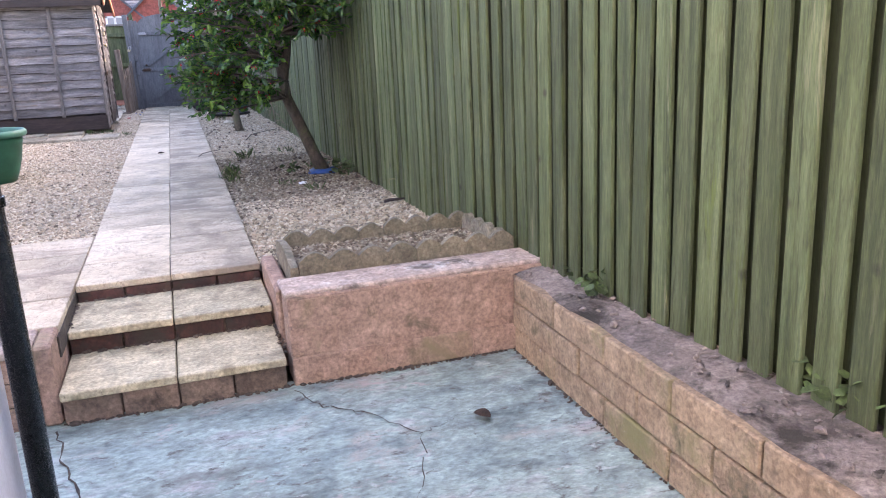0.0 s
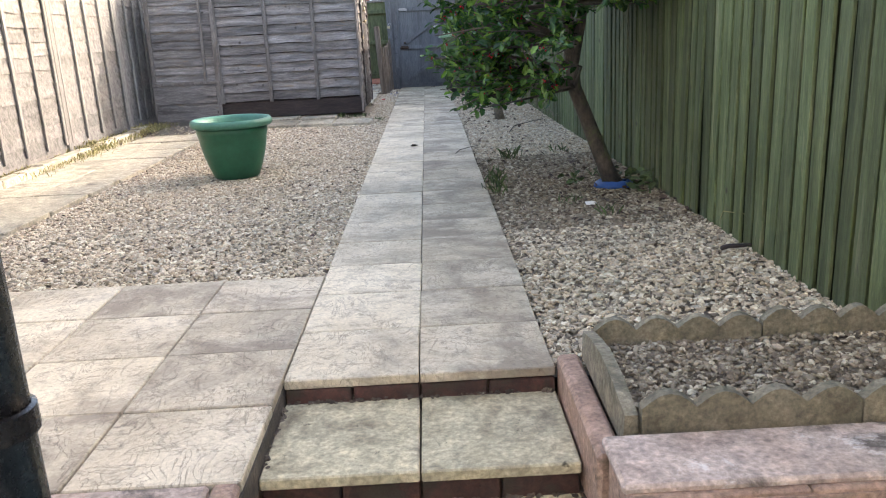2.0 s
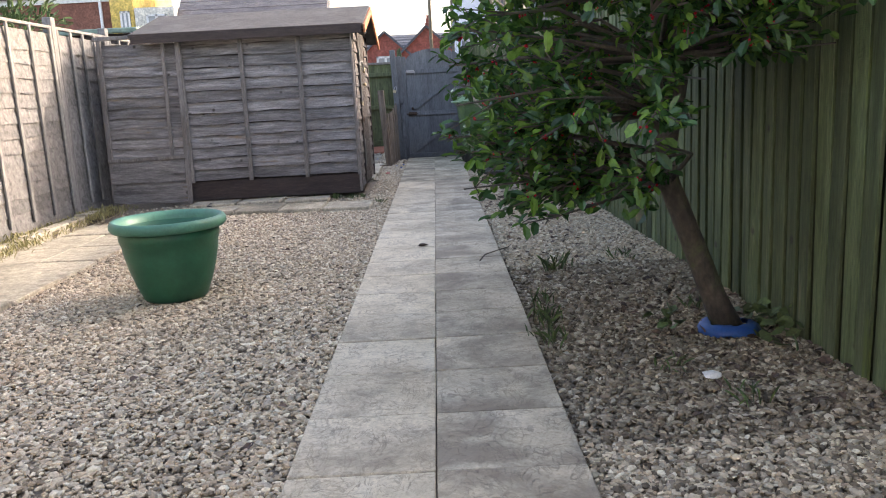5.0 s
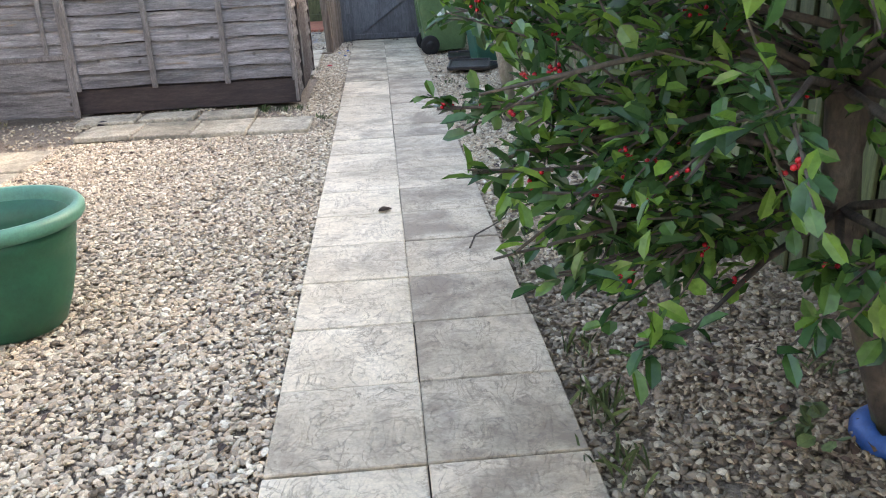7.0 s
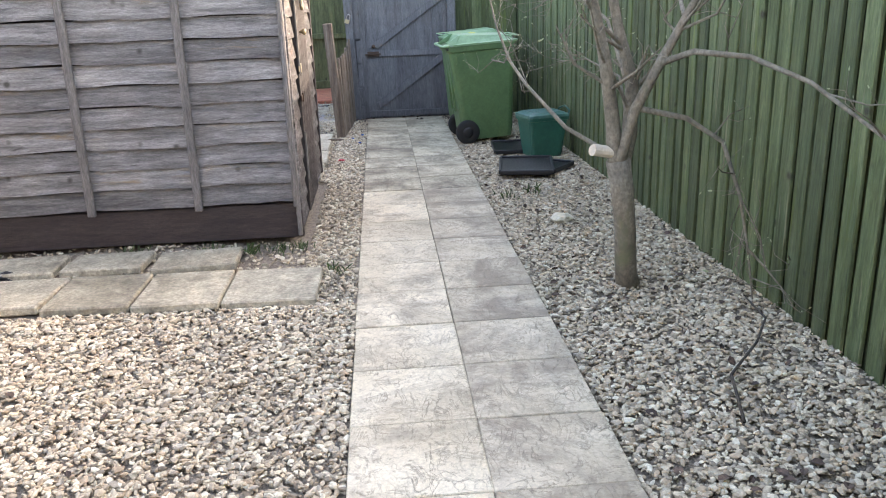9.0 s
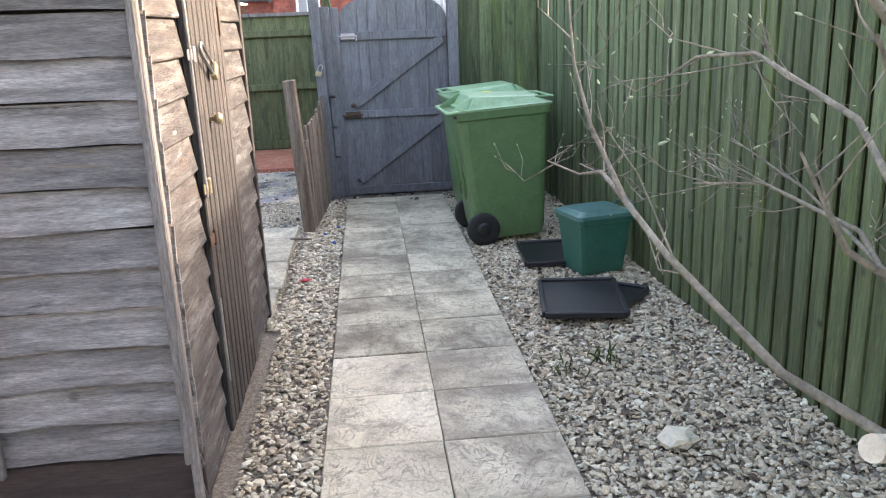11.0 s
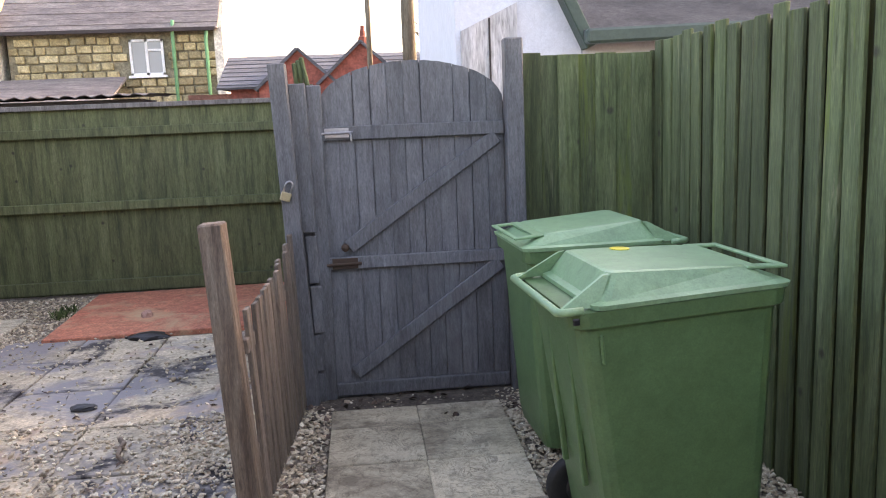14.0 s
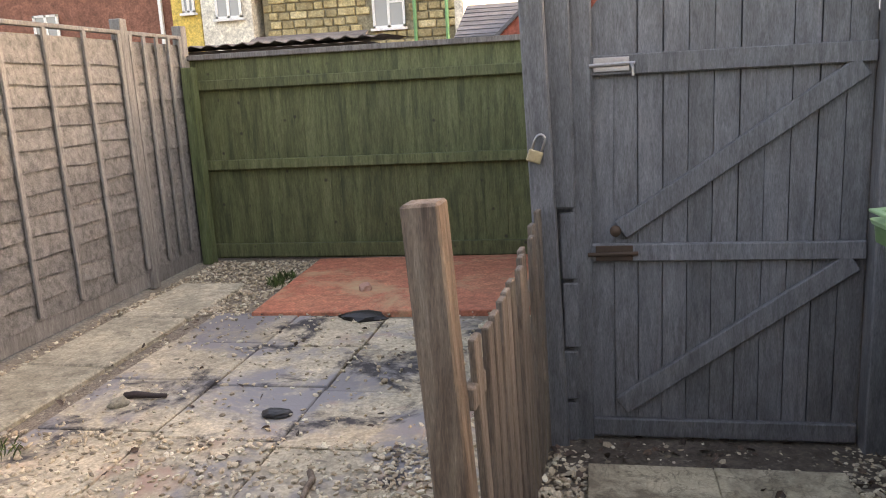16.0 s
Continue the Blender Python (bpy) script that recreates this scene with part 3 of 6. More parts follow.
pipe = thing("downpipe", "black plastic rainwater downpipe beside the white wall", "downpipe", (-0.415, -1.62, -0.345))
bm = bmesh.new()
tube(bm, [(-0.405, -1.62, -0.345), (-0.405, -1.62, 5.1)], 0.037, 24)
part("pipe", bm, M["pipe"], pipe, smooth=True)
for z in (0.71, 2.6):
    bm = bmesh.new()
    lathe(bm, [(0.0375, z - 0.016), (0.043, z - 0.014), (0.043, z + 0.014), (0.0375, z + 0.016)], pose(-0.405, -1.62, 0), 24)
    span(bm, -0.47, -0.43, -1.64, -1.60, z - 0.012, z + 0.012, 0.003)
    span(bm, -0.466, -0.455, -1.72, -1.60, z - 0.014, z + 0.014, 0.003)
    part("bracket", bm, M["pipe"], pipe)

# ---- paths and paving ----
path = thing("path", "two-slab-wide garden path of riven concrete paving", "path", (0, 6.5, -0.02), kind="structure")
bm = bmesh.new()
span(bm, -0.448, 0.448, 0.06, 13.2, -0.10, -0.016)
part("bedding", bm, M["joint"], path)
PITCH = 0.4325
for r in range(31):
    for s in (-1, 1):
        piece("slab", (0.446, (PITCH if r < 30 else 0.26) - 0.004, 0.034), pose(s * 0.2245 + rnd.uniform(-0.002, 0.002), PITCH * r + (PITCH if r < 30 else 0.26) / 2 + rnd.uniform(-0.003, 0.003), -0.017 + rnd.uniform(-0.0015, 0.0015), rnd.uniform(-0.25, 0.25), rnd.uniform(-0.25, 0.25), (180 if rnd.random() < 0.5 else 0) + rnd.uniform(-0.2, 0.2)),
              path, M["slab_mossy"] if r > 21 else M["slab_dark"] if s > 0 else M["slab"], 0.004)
terrace = thing("terrace", "riven paving slabs beside the top of the steps", "paving", (-2, 0.3, -0.02), kind="structure")
for i in range(7):
    for y0, y1 in ((-0.60, -0.165), (-0.165, 0.275), (0.275, 0.715), (0.715, 1.16)):
        x0, x1 = -0.452 - 0.468 * i, -0.452 - 0.468 * (i + 1)
        piece("slab", (0.463, round(y1 - y0 - 0.005, 3), 0.034), pose((x0 + x1) / 2, (y0 + y1) / 2, -0.017 + rnd.uniform(-0.002, 0.002), rnd.uniform(-0.3, 0.3), rnd.uniform(-0.3, 0.3), 180 * (rnd.random() < 0.5)), terrace, M["slab"] if rnd.random() < 0.25 else M["slab_dark"], 0.004)
bm = bmesh.new()
span(bm, -3.6, -0.45, -0.66, 1.15, -0.12, -0.03)
part("bedding", bm, M["joint"], terrace)
side = thing("side_path", "old stained slabs laid along the panel fence", "paving", (-2.9, 4.5, -0.02), kind="structure")
for k in range(10):
    y = 1.45 + 0.60 * k
    for x in (-3.22, -2.78) if k % 3 else (-3.0,):
        piece("slab", (0.43 if k % 3 else 0.86, 0.59, 0.04), pose(x + 0.03 * k * 0.3 + rnd.uniform(-0.012, 0.012), y, -0.012 + rnd.uniform(-0.006, 0.006), rnd.uniform(-0.8, 0.8), rnd.uniform(-0.8, 0.8), rnd.uniform(-1.2, 1.2)), side, M["slab_old"], 0.006)
kerb = thing("fence_kerb", "low crumbling stone kerb along the panel fence", "kerb", (-3.45, 5.0, -0.02), kind="structure")
for k in range(22):
    y = -0.3 + 0.37 * k
    piece("kerb_stone", (0.13, 0.355, 0.13), pose(-3.385 + rnd.uniform(-0.012, 0.012) - 0.005 * k, y, 0.015 + rnd.uniform(-0.012, 0.012), rnd.uniform(-1.5, 1.5), rnd.uniform(-2, 2), rnd.uniform(-1.5, 1.5)), kerb, M["slab_old"], 0.012)
bm = bmesh.new()
span(bm, -3.75, -3.42, -0.5, 8.1, -0.06, 0.045)
part("soil_strip", bm, M["soil"], kerb, "dry soil behind the kerb")
strip = thing("stepping_slabs", "row of loose mismatched slabs before the shed", "paving", (-1.5, 7.5, 0), kind="structure")
for x0, x1, y0, y1, a in ((-1.105, -0.645, 7.25, 7.72, -1), (-1.535, -1.115, 7.24, 7.73, 0), (-1.965, -1.545, 7.26, 7.72, -1), (-2.41, -1.98, 7.30, 7.74, -2), (-1.58, -1.12, 7.76, 8.07, 2), (-2.06, -1.62, 7.78, 8.07, -2), (-2.56, -2.10, 7.78, 8.08, 2)):
    piece("slab", (round(x1 - x0, 3), round(y1 - y0, 3), 0.045), pose((x0 + x1) / 2, (y0 + y1) / 2, ground_z((x0 + x1) / 2, y0) + 0.018, rnd.uniform(-1, 1), rnd.uniform(-1.2, 1.2), a), strip, M["slab_old"], 0.008)
shed_walk = thing("shed_walk", "pale stone slabs beside the shed door", "paving", (-1, 11, 0), kind="structure")
for y, l in ((10.28, 0.6), (10.88, 0.58), (11.5, 0.64), (11.98, 0.34)):
    piece("slab", (0.50, l - 0.01, 0.06), pose(-1.055 + rnd.uniform(-0.02, 0.02), y, 0.0, 0, 0.8, rnd.uniform(-2, 2)), shed_walk, M["slab_old"], 0.008)
yard = thing("yard_paving", "scorched and dirty paving slabs of the back corner", "paving", (-2, 13.5, -0.05), kind="structure")
for j in range(5):
    for i in range(4):
        piece("slab", (0.60, 0.60, 0.04), pose(-2.66 + 0.612 * i, 12.52 + 0.612 * j - 0.05 * i, -0.055 + rnd.uniform(-0.004, 0.004), rnd.uniform(-0.5, 0.5), rnd.uniform(-0.5, 0.5), 0.5) if i < 3 else pose(-0.93, 12.40 + 0.612 * j, -0.058), yard, M["slab_burnt"], 0.006)
for j in range(5):
    piece("slab", (0.52, 0.9, 0.05), pose(-3.36, 11.9 + 0.92 * j, -0.045, 0, 0.5, rnd.uniform(-1, 1)), yard, M["slab_old"], 0.01)
red = bmesh.new()
box(red, (1.95, 1.62, 0.05), pose(-1.75, 16.06, -0.035, 0, 0, 3), 0.006)
tagged(part("red_pad", red, M["red_slab"]), "red painted concrete pad with yellowed patches", "concrete pad", kind="structure")

# ---- fences ----
fence = thing("fence_right", "tall green fence of overlapping vertical boards", "fence", (1.7, 4, 0), kind="structure")
y, k = -7.0, 0
slant = math.degrees(math.atan(0.0155))
while y < 13.56:
    low = 0.02 if y < -0.8 else -0.03
    tall = 0.03 if y > 6 else 0.0
    piece("board", (0.018, 0.097, 1.96), pose(fence_x(y) - 0.012 + rnd.uniform(-0.005, 0.005), y, low + 0.905 + tall + rnd.uniform(-0.022, 0.022), rnd.uniform(-0.45, 0.45), rnd.uniform(-0.35, 0.35), slant + rnd.uniform(-4, 4)), fence, M["green_fence"], 0.003)
    piece("back_board", (0.016, 0.116, 1.96), pose(fence_x(y) + 0.022, y + 0.0625, low + 0.88 + tall + rnd.uniform(-0.01, 0.01), 0, 0, slant), fence, M["green_back_shaded"], 0.0)
    y += 0.125 + rnd.uniform(-0.006, 0.006)
side_fence = thing("fence_gate_side", "short run of green boards beside the gate", "fence", (1.05, 13.55, -0.1), kind="structure")
for k in range(8):
    piece("board", (0.118, 0.018, 1.88), pose(0.722 + 0.106 * k, 13.55 + 0.016 * (k % 2), 0.895 + rnd.uniform(-0.008, 0.008), 0, rnd.uniform(-0.3, 0.3), 0), side_fence, M["green_fence"], 0.003)
back_fence = thing("fence_back", "dark green closeboard fence with three rails and a capping", "fence", (-2, 16.9, 0), kind="structure")
for k in range(35):
    x = -3.86 + 0.0955 * k
    piece("board", (0.1, 0.014, 1.77), pose(x, 16.97 + 0.005 * (k % 2), 0.855, 0, rnd.uniform(-0.2, 0.2), 0), back_fence, M["deep_green"], 0.002)
for z, h in ((0.02, 0.12), (0.785, 0.085), (1.475, 0.085)):
    bm = bmesh.new()
    box(bm, (3.26, 0.05, h), pose(-2.26, 16.93, z + 0.03), 0.006)
    part("rail", bm, M["deep_green"], back_fence)
bm = bmesh.new()
box(bm, (3.3, 0.06, 0.045), pose(-2.26, 16.95, 1.742), 0.004)
part("capping", bm, M["shed_batten"], back_fence)
for k in range(33):
    piece("board", (0.014, 0.1, 1.70), pose(-0.60, 13.75 + 0.098 * k, 0.82), back_fence, M["deep_green"], 0.002)
bm = bmesh.new()
span(bm, -3.86, -3.76, 16.80, 16.90, -0.05, 1.66, 0.006)
part("post", bm, M["green_fence"], back_fence)

panel_fence = thing("fence_left", "weathered waney-lap fence panels between timber posts", "fence", (-3.6, 8, 0), kind="structure")


def lap_panel(y0, y1, z0, z1):
    n = 13
    pitch = (z1 - z0 - 0.06) / n
    for i in range(n):
        slat(round(y1 - y0 - 0.02, 3), pitch + 0.03, rnd.randrange(5), pose(panel_x((y0 + y1) / 2), (y0 + y1) / 2, z0 + pitch * (i + 0.5), 0, 0, 91.15), panel_fence, M["grey_wood_y"])
    m = 4
    for k in range(m + 1):
        y = y0 + 0.03 + (y1 - y0 - 0.06) * k / m
        piece("batten", (0.02, 0.04, round(z1 - z0, 3)), pose(panel_x(y) + 0.034, y, (z0 + z1) / 2, rnd.uniform(-0.3, 0.3)), panel_fence, M["grey_post"], 0.003)
    piece("cap", (0.055, round(y1 - y0, 3), 0.03), pose(panel_x((y0 + y1) / 2) + 0.01, (y0 + y1) / 2, z1 + 0.012, 0, 0, 1.15), panel_fence, M["grey_post"], 0.004)
    piece("gravel_board", (0.03, round(y1 - y0, 3), 0.16), pose(panel_x((y0 + y1) / 2), (y0 + y1) / 2, z0 - 0.07, 0, 0, 1.15), panel_fence, M["grey_post"], 0.004)


posts = [-1.55, 0.30, 2.15, 4.0, 5.85, 7.70, 9.075, 10.45, 12.30, 14.15, 16.0, 16.92]
for a, b in zip(posts, posts[1:]):
    lap_panel(a + 0.045, b - 0.045, 0.12, 1.90)
for y in posts:
    piece("post", (0.09, 0.09, 2.06), pose(panel_x(y), y, 0.98, rnd.uniform(-0.3, 0.3), 0, 0), panel_fence, M["grey_post"], 0.006)

# ---- gate ----
gate = thing("gate", "closed arched wooden gate painted blue-grey", "gate", (0.06, 13.54, -0.02))
GX0, GX1, GY = -0.430, 0.566, 13.55
n = 11


def arch(x):
    return 1.635 + 0.235 * math.sqrt(max(0, 1 - min(1, abs(x - 0.064) / 0.505) ** 2))


for k in range(n):
    w = (GX1 - GX0) / n - 0.004
    x = GX0 + (GX1 - GX0) * (k + 0.5) / n
    bm = bmesh.new()
    for c in range(4):
        span(bm, -w / 2 + w * c / 4, -w / 2 + w * (c + 1) / 4, -0.01, 0.01, 0.0, 1.0)
    bmesh.ops.remove_doubles(bm, verts=bm.verts, dist=0.0005)
    box(bm, (0.03, 0.008, 0.985), pose(w / 2, 0.0125, 0.4925))
    for v in bm.verts:
        if v.co.z > 0.5:
            v.co.z = arch(x + v.co.x) - (1 - v.co.z) + rnd.uniform(-0.002, 0.002)
    ob = part("plank", bm, M["grey_paint"])
    ob.matrix_basis = pose(x, GY + rnd.uniform(-0.0015, 0.0015), -0.045, 0, rnd.uniform(-0.08, 0.08), 0)
    under(ob, gate)
for z, h in ((1.452, 0.074), (0.742, 0.068), (0.018, 0.074)):
    bm = bmesh.new()
    box(bm, (GX1 - GX0 - 0.006, 0.026, h), pose((GX0 + GX1) / 2, GY - 0.024, z), 0.004)
    part("rail", bm, M["grey_paint"], gate)
for z0, z1 in ((0.83, 1.405), (0.11, 0.70)):
    bm = bmesh.new()
    a, b = Vector((-0.315, GY - 0.024, z0)), Vector((0.525, GY - 0.024, z1))
    d = b - a
    box(bm, (d.length, 0.025, 0.078), Matrix.Translation((a + b) / 2) @ pose(0, 0, 0, 0, -math.degrees(math.atan2(d.z, d.x)), 0), 0.004)
    part("brace", bm, M["grey_paint"], gate)
bm = bmesh.new()
tube(bm, [(-0.425, GY - 0.05, 1.452), (-0.26, GY - 0.05, 1.455)], 0.007, 8)
tube(bm, [(-0.275, GY - 0.05, 1.455), (-0.268, GY - 0.075, 1.44), (-0.268, GY - 0.075, 1.41)], 0.006, 8)
span(bm, -0.41, -0.28, GY - 0.045, GY - 0.038, 1.428, 1.48, 0.002)
part("bolt", bm, M["steel"], gate, "galvanised sliding bolt")
bm = bmesh.new()
tube(bm, [(-0.44, GY - 0.05, 0.738), (-0.25, GY - 0.05, 0.742)], 0.008, 8)
span(bm, -0.41, -0.27, GY - 0.045, GY - 0.037, 0.712, 0.772, 0.002)
part("lower_bolt", bm, M["rust"], gate, "dark painted lower bolt")
bm = bmesh.new()
lathe(bm, [(0.0, -0.02), (0.02, -0.018), (0.022, 0.0), (0.012, 0.01), (0.012, 0.03)], pose(-0.335, GY - 0.052, 0.832, -90, 0, 0), 16)
part("latch_knob", bm, M["rust"], gate, smooth=True)
posts_gate = thing("gate_posts", "blue-grey painted gate posts and filler boards", "gate post", (-0.6, 13.53, -0.02), kind="structure")
# upright pieces: x at the foot, x at the top, width, depth, y, foot, top
for xf, xt, wd, dp, y0, z0, z1 in ((-0.568, -0.634, 0.092, 0.09, 13.48, -0.1, 1.825), (-0.531, -0.540, 0.092, 0.035, 13.50, 0.925, 1.72), (-0.468, -0.456, 0.082, 0.04, 13.53, -0.06, 1.71), (0.622, 0.617, 0.098, 0.1, 13.50, -0.1, 1.92)):
    bm = bmesh.new()
    lean = math.degrees(math.atan2(xt - xf, z1 - z0))
    box(bm, (wd, dp, z1 - z0), pose((xf + xt) / 2, y0, (z0 + z1) / 2, 0, lean, 0), 0.006)
    part("post", bm, M["grey_paint"], posts_gate)
bm = bmesh.new()
box(bm, (0.16, 0.02, 1.62), pose(-0.53, 13.585, 0.76, 0, -1, 0))
part("backing", bm, M["grey_paint"], posts_gate)
for z0, z1, dx in ((0.64, 0.905, 0), (0.36, 0.625, 0.008), (0.14, 0.345, 0.0), (-0.05, 0.125, -0.006)):
    bm = bmesh.new()
    box(bm, (0.062, 0.035, z1 - z0), pose(-0.515 + dx, 13.515, (z0 + z1) / 2, 0, -1, 0), 0.006)
    part("filler_block", bm, M["grey_paint"], posts_gate)
bm = bmesh.new()
for k in range(3):
    box(bm, (0.025, 0.02, 0.12 + 0.03 * k), pose(-0.545 + 0.025 * k, 13.545, 1.77, 0, -4 - 3 * k, 0), 0.006)
part("splinter", bm, M["green_fence"], posts_gate, "broken mossy board top")


def padlock(at, rz, tilt, size=1.0, reach=0.03, swing=0):
    ob = thing("padlock", "small brass padlock with a steel shackle", "padlock", at)
    m = pose(*at, swing, 0, 0) @ pose(0, 0, 0, 0, tilt, rz)
    bm = bmesh.new()
    box(bm, (0.042 * size, 0.016 * size, 0.036 * size), m, 0.004 * size, 2)
    part("body", bm, M["brass"], ob)
    bm = bmesh.new()
    pts = [m @ Vector((0.014 * size * math.cos(a), 0, size * (0.018 + reach + 0.016 * math.sin(a)))) for a in np.linspace(0, math.pi, 9)]
    pts = [m @ Vector((0.014 * size, 0, 0.015 * size))] + pts + [m @ Vector((-0.014 * size, 0, 0.015 * size))]
    tube(bm, pts, 0.004 * size, 8)
    part("shackle", bm, M["steel"], ob, smooth=True)
    return ob


padlock((-0.628, 13.415, 1.135), 10, 20, 1.3)

# ---- picket fence ----
pickets = thing("picket_fence", "short brown picket fence with a heavy end post", "fence", (-0.72, 12.2, -0.03))
bm = bmesh.new()
box(bm, (0.092, 0.092, 1.23), pose(-0.755, 12.195, 0.545, 0, -3.2, -3), 0.007)
part("post", bm, M["post_wood"], pickets, "square brown timber post")
for k in range(12):
    s = k / 11
    x, y = -0.676 + 0.07 * s, 12.31 + 1.08 * s
    h = 0.845 + 0.015 * math.sin(s * 3) + 0.13 * s ** 3 + rnd.uniform(-0.008, 0.008)
    bm = bmesh.new()
    box(bm, (0.02, 0.064, h), pose(0, 0, h / 2), 0.003)
    for v in bm.verts:
        if v.co.z > h - 0.01:
            v.co.z -= 0.6 * abs(v.co.y)
    ob = part("picket", bm, M["picket"])
    ob.matrix_basis = pose(x, y, -0.03, rnd.uniform(-0.8, 0.8), -1.5 + rnd.uniform(-0.8, 0.8), -4)
    under(ob, pickets)
for z in (0.22, 0.66):
    bm = bmesh.new()
    box(bm, (0.03, 1.2, 0.06), pose(-0.668 - 0.01 * z, 12.84, z, 0, 0, -3.7), 0.004)
    part("rail", bm, M["picket"], pickets)

# ---- shed ----
shed = thing("shed", "weathered overlap timber shed with a felt roof", "shed", (-1.8, 9.1, 0.03))
bm = bmesh.new()
span(bm, -2.66, -0.82, 8.26, 9.92, 0.06, 1.80)
part("carcass", bm, M["dark_board"], shed)
# Slats stop short; the dark carcass behind draws their lap shadows.
for i in range(13):
    slat(1.88, 0.108, rnd.randrange(6), pose(-1.715, 8.215, 0.345 + 0.1185 * i, 0, rnd.uniform(-0.4, 0.4), 0), shed, M["grey_wood"], 0.006)
for x in (-2.635, -1.985, -1.375, -0.80):
    bm = bmesh.new()
    box(bm, (0.06 if x < -2.6 else 0.024 if x > -0.9 else 0.045, 0.028, 1.58), pose(x + 0.012 if x < -0.9 else x - 0.004, 8.178, 1.05, 0, 0.5 if x > -2 else 0, 0), 0.004)
    part("batten", bm, M["shed_batten"], shed)
bm = bmesh.new()
box(bm, (1.90, 0.03, 0.05), pose(-1.715, 8.175, 1.83, 0, 0, 0), 0.004)
part("top_rail", bm, M["shed_batten"], shed)
bm = bmesh.new()
box(bm, (1.88, 0.04, 0.21), pose(-1.72, 8.24, 0.165, 0, 0, 0), 0.005)
part("base_board", bm, M["dark_board"], shed, "dark brown base board")
# gable side with the door
for i in range(15):
    z = 0.10 + 0.122 * i
    for y0, y1 in ((8.20, 8.65), (9.36, 9.93)):
        ym = (y0 + y1) / 2
        if z + 0.1 < 1.84 + 0.26 * (1 - abs(9.12 - ym) / 0.80):
            bm = bmesh.new()
            box(bm, (0.02, y1 - y0 - 0.004, 0.121), pose(-0.798, ym, z + 0.06, rnd.uniform(-0.5, 0.5), -9, 0), 0.005)
            part("cladding_board", bm, M["shed_side"], shed)
for i in range(2):
    bm = bmesh.new()
    box(bm, (0.016, 0.9 - 0.5 * i, 0.13), pose(-0.80, 9.12, 1.87 + 0.12 * i, 0, -4, 0), 0.003)
    part("cladding_board", bm, M["shed_side"], shed)
door = bmesh.new()
span(door, -0.82, -0.795, 8.65, 9.36, 0.10, 1.80)
door = part("door", door, M["shed_door"], shed, "narrow brown plank door, shut")
for k in range(9):
    bm = bmesh.new()
    box(bm, (0.024, 0.064, 1.70), pose(-0.782, 8.69 + 0.0785 * k, 0.95 + rnd.uniform(-0.006, 0.006), rnd.uniform(-0.2, 0.2), 0, 0), 0.005)
    part("plank", bm, M["shed_door"], door)
bm = bmesh.new()
lathe(bm, [(0.0, 0.045), (0.016, 0.044), (0.022, 0.034), (0.018, 0.022), (0.009, 0.016), (0.009, 0.0)], pose(-0.772, 8.90, 1.22, 0, 90, 0), 16)
part("knob", bm, M["brass"], door, "worn brass knob", True)
for z, mat in ((1.45, "steel"), (1.01, "brass"), (0.83, "rust")):
    bm = bmesh.new()
    box(bm, (0.006, 0.10, 0.035), pose(-0.768, 8.69, z), 0.002)
    box(bm, (0.012, 0.03, 0.055), pose(-0.765, 8.72, z), 0.003)
    part("hasp", bm, M[mat], door)
for y, w in ((8.185, 0.035), (9.945, 0.05)):
    bm = bmesh.new()
    box(bm, (0.024 if y < 9 else 0.04, w, 1.74), pose(-0.796, y, 0.95), 0.004)
    part("corner_post", bm, M["shed_batten"] if y < 9 else M["dark_board"], shed)
for y0, y1, z0, z1 in ((8.06, 9.12, 1.82, 2.10), (9.12, 10.18, 2.10, 1.745)):
    bm = bmesh.new()
    d = Vector((0, y1 - y0, z1 - z0))
    box(bm, (2.44, d.length, 0.03), pose(-1.87, (y0 + y1) / 2, (z0 + z1) / 2, math.degrees(math.atan2(d.z, d.y)), 0, 0), 0.005)
    part("roof_slope", bm, M["felt"], shed, "grey mineral roofing felt")
    bm = bmesh.new()
    box(bm, (0.02, d.length, 0.085), pose(-0.64, (y0 + y1) / 2, (z0 + z1) / 2 - 0.04, math.degrees(math.atan2(d.z, d.y)), 0, 0), 0.003)
    part("bargeboard", bm, M["barge"], shed, "faded orange bargeboard")
bm = bmesh.new()
box(bm, (2.40, 0.025, 0.10), pose(-1.87, 8.07, 1.79, 8, 0, 0), 0.004)
part("fascia", bm, M["dark_board"], shed)
bm = bmesh.new()
box(bm, (0.09, 0.08, 0.06), pose(-0.68, 8.22, 1.76, 12, 20, 10), 0.02)
part("floodlight", bm, M["black"], shed, "small black floodlight under the eave")
for y0, z0, z1 in ((8.662, 0.98, 1.62), (8.668, 0.30, 0.62)):
    bm = bmesh.new()
    box(bm, (0.012, 0.012, z1 - z0), pose(-0.766, y0, (z0 + z1) / 2, 0.4, 0, 0), 0.003)
    part("edge_strip", bm, M["grey_post"], door, "pale split edge strip")
bm = bmesh.new()
box(bm, (0.006, 0.03, 0.11), pose(-0.767, 9.29, 1.56), 0.002)
part("hinge", bm, M["rust"], door)
padlock((-0.75, 8.97, 1.385), 90, 0, 1.35, 0.13, 66)

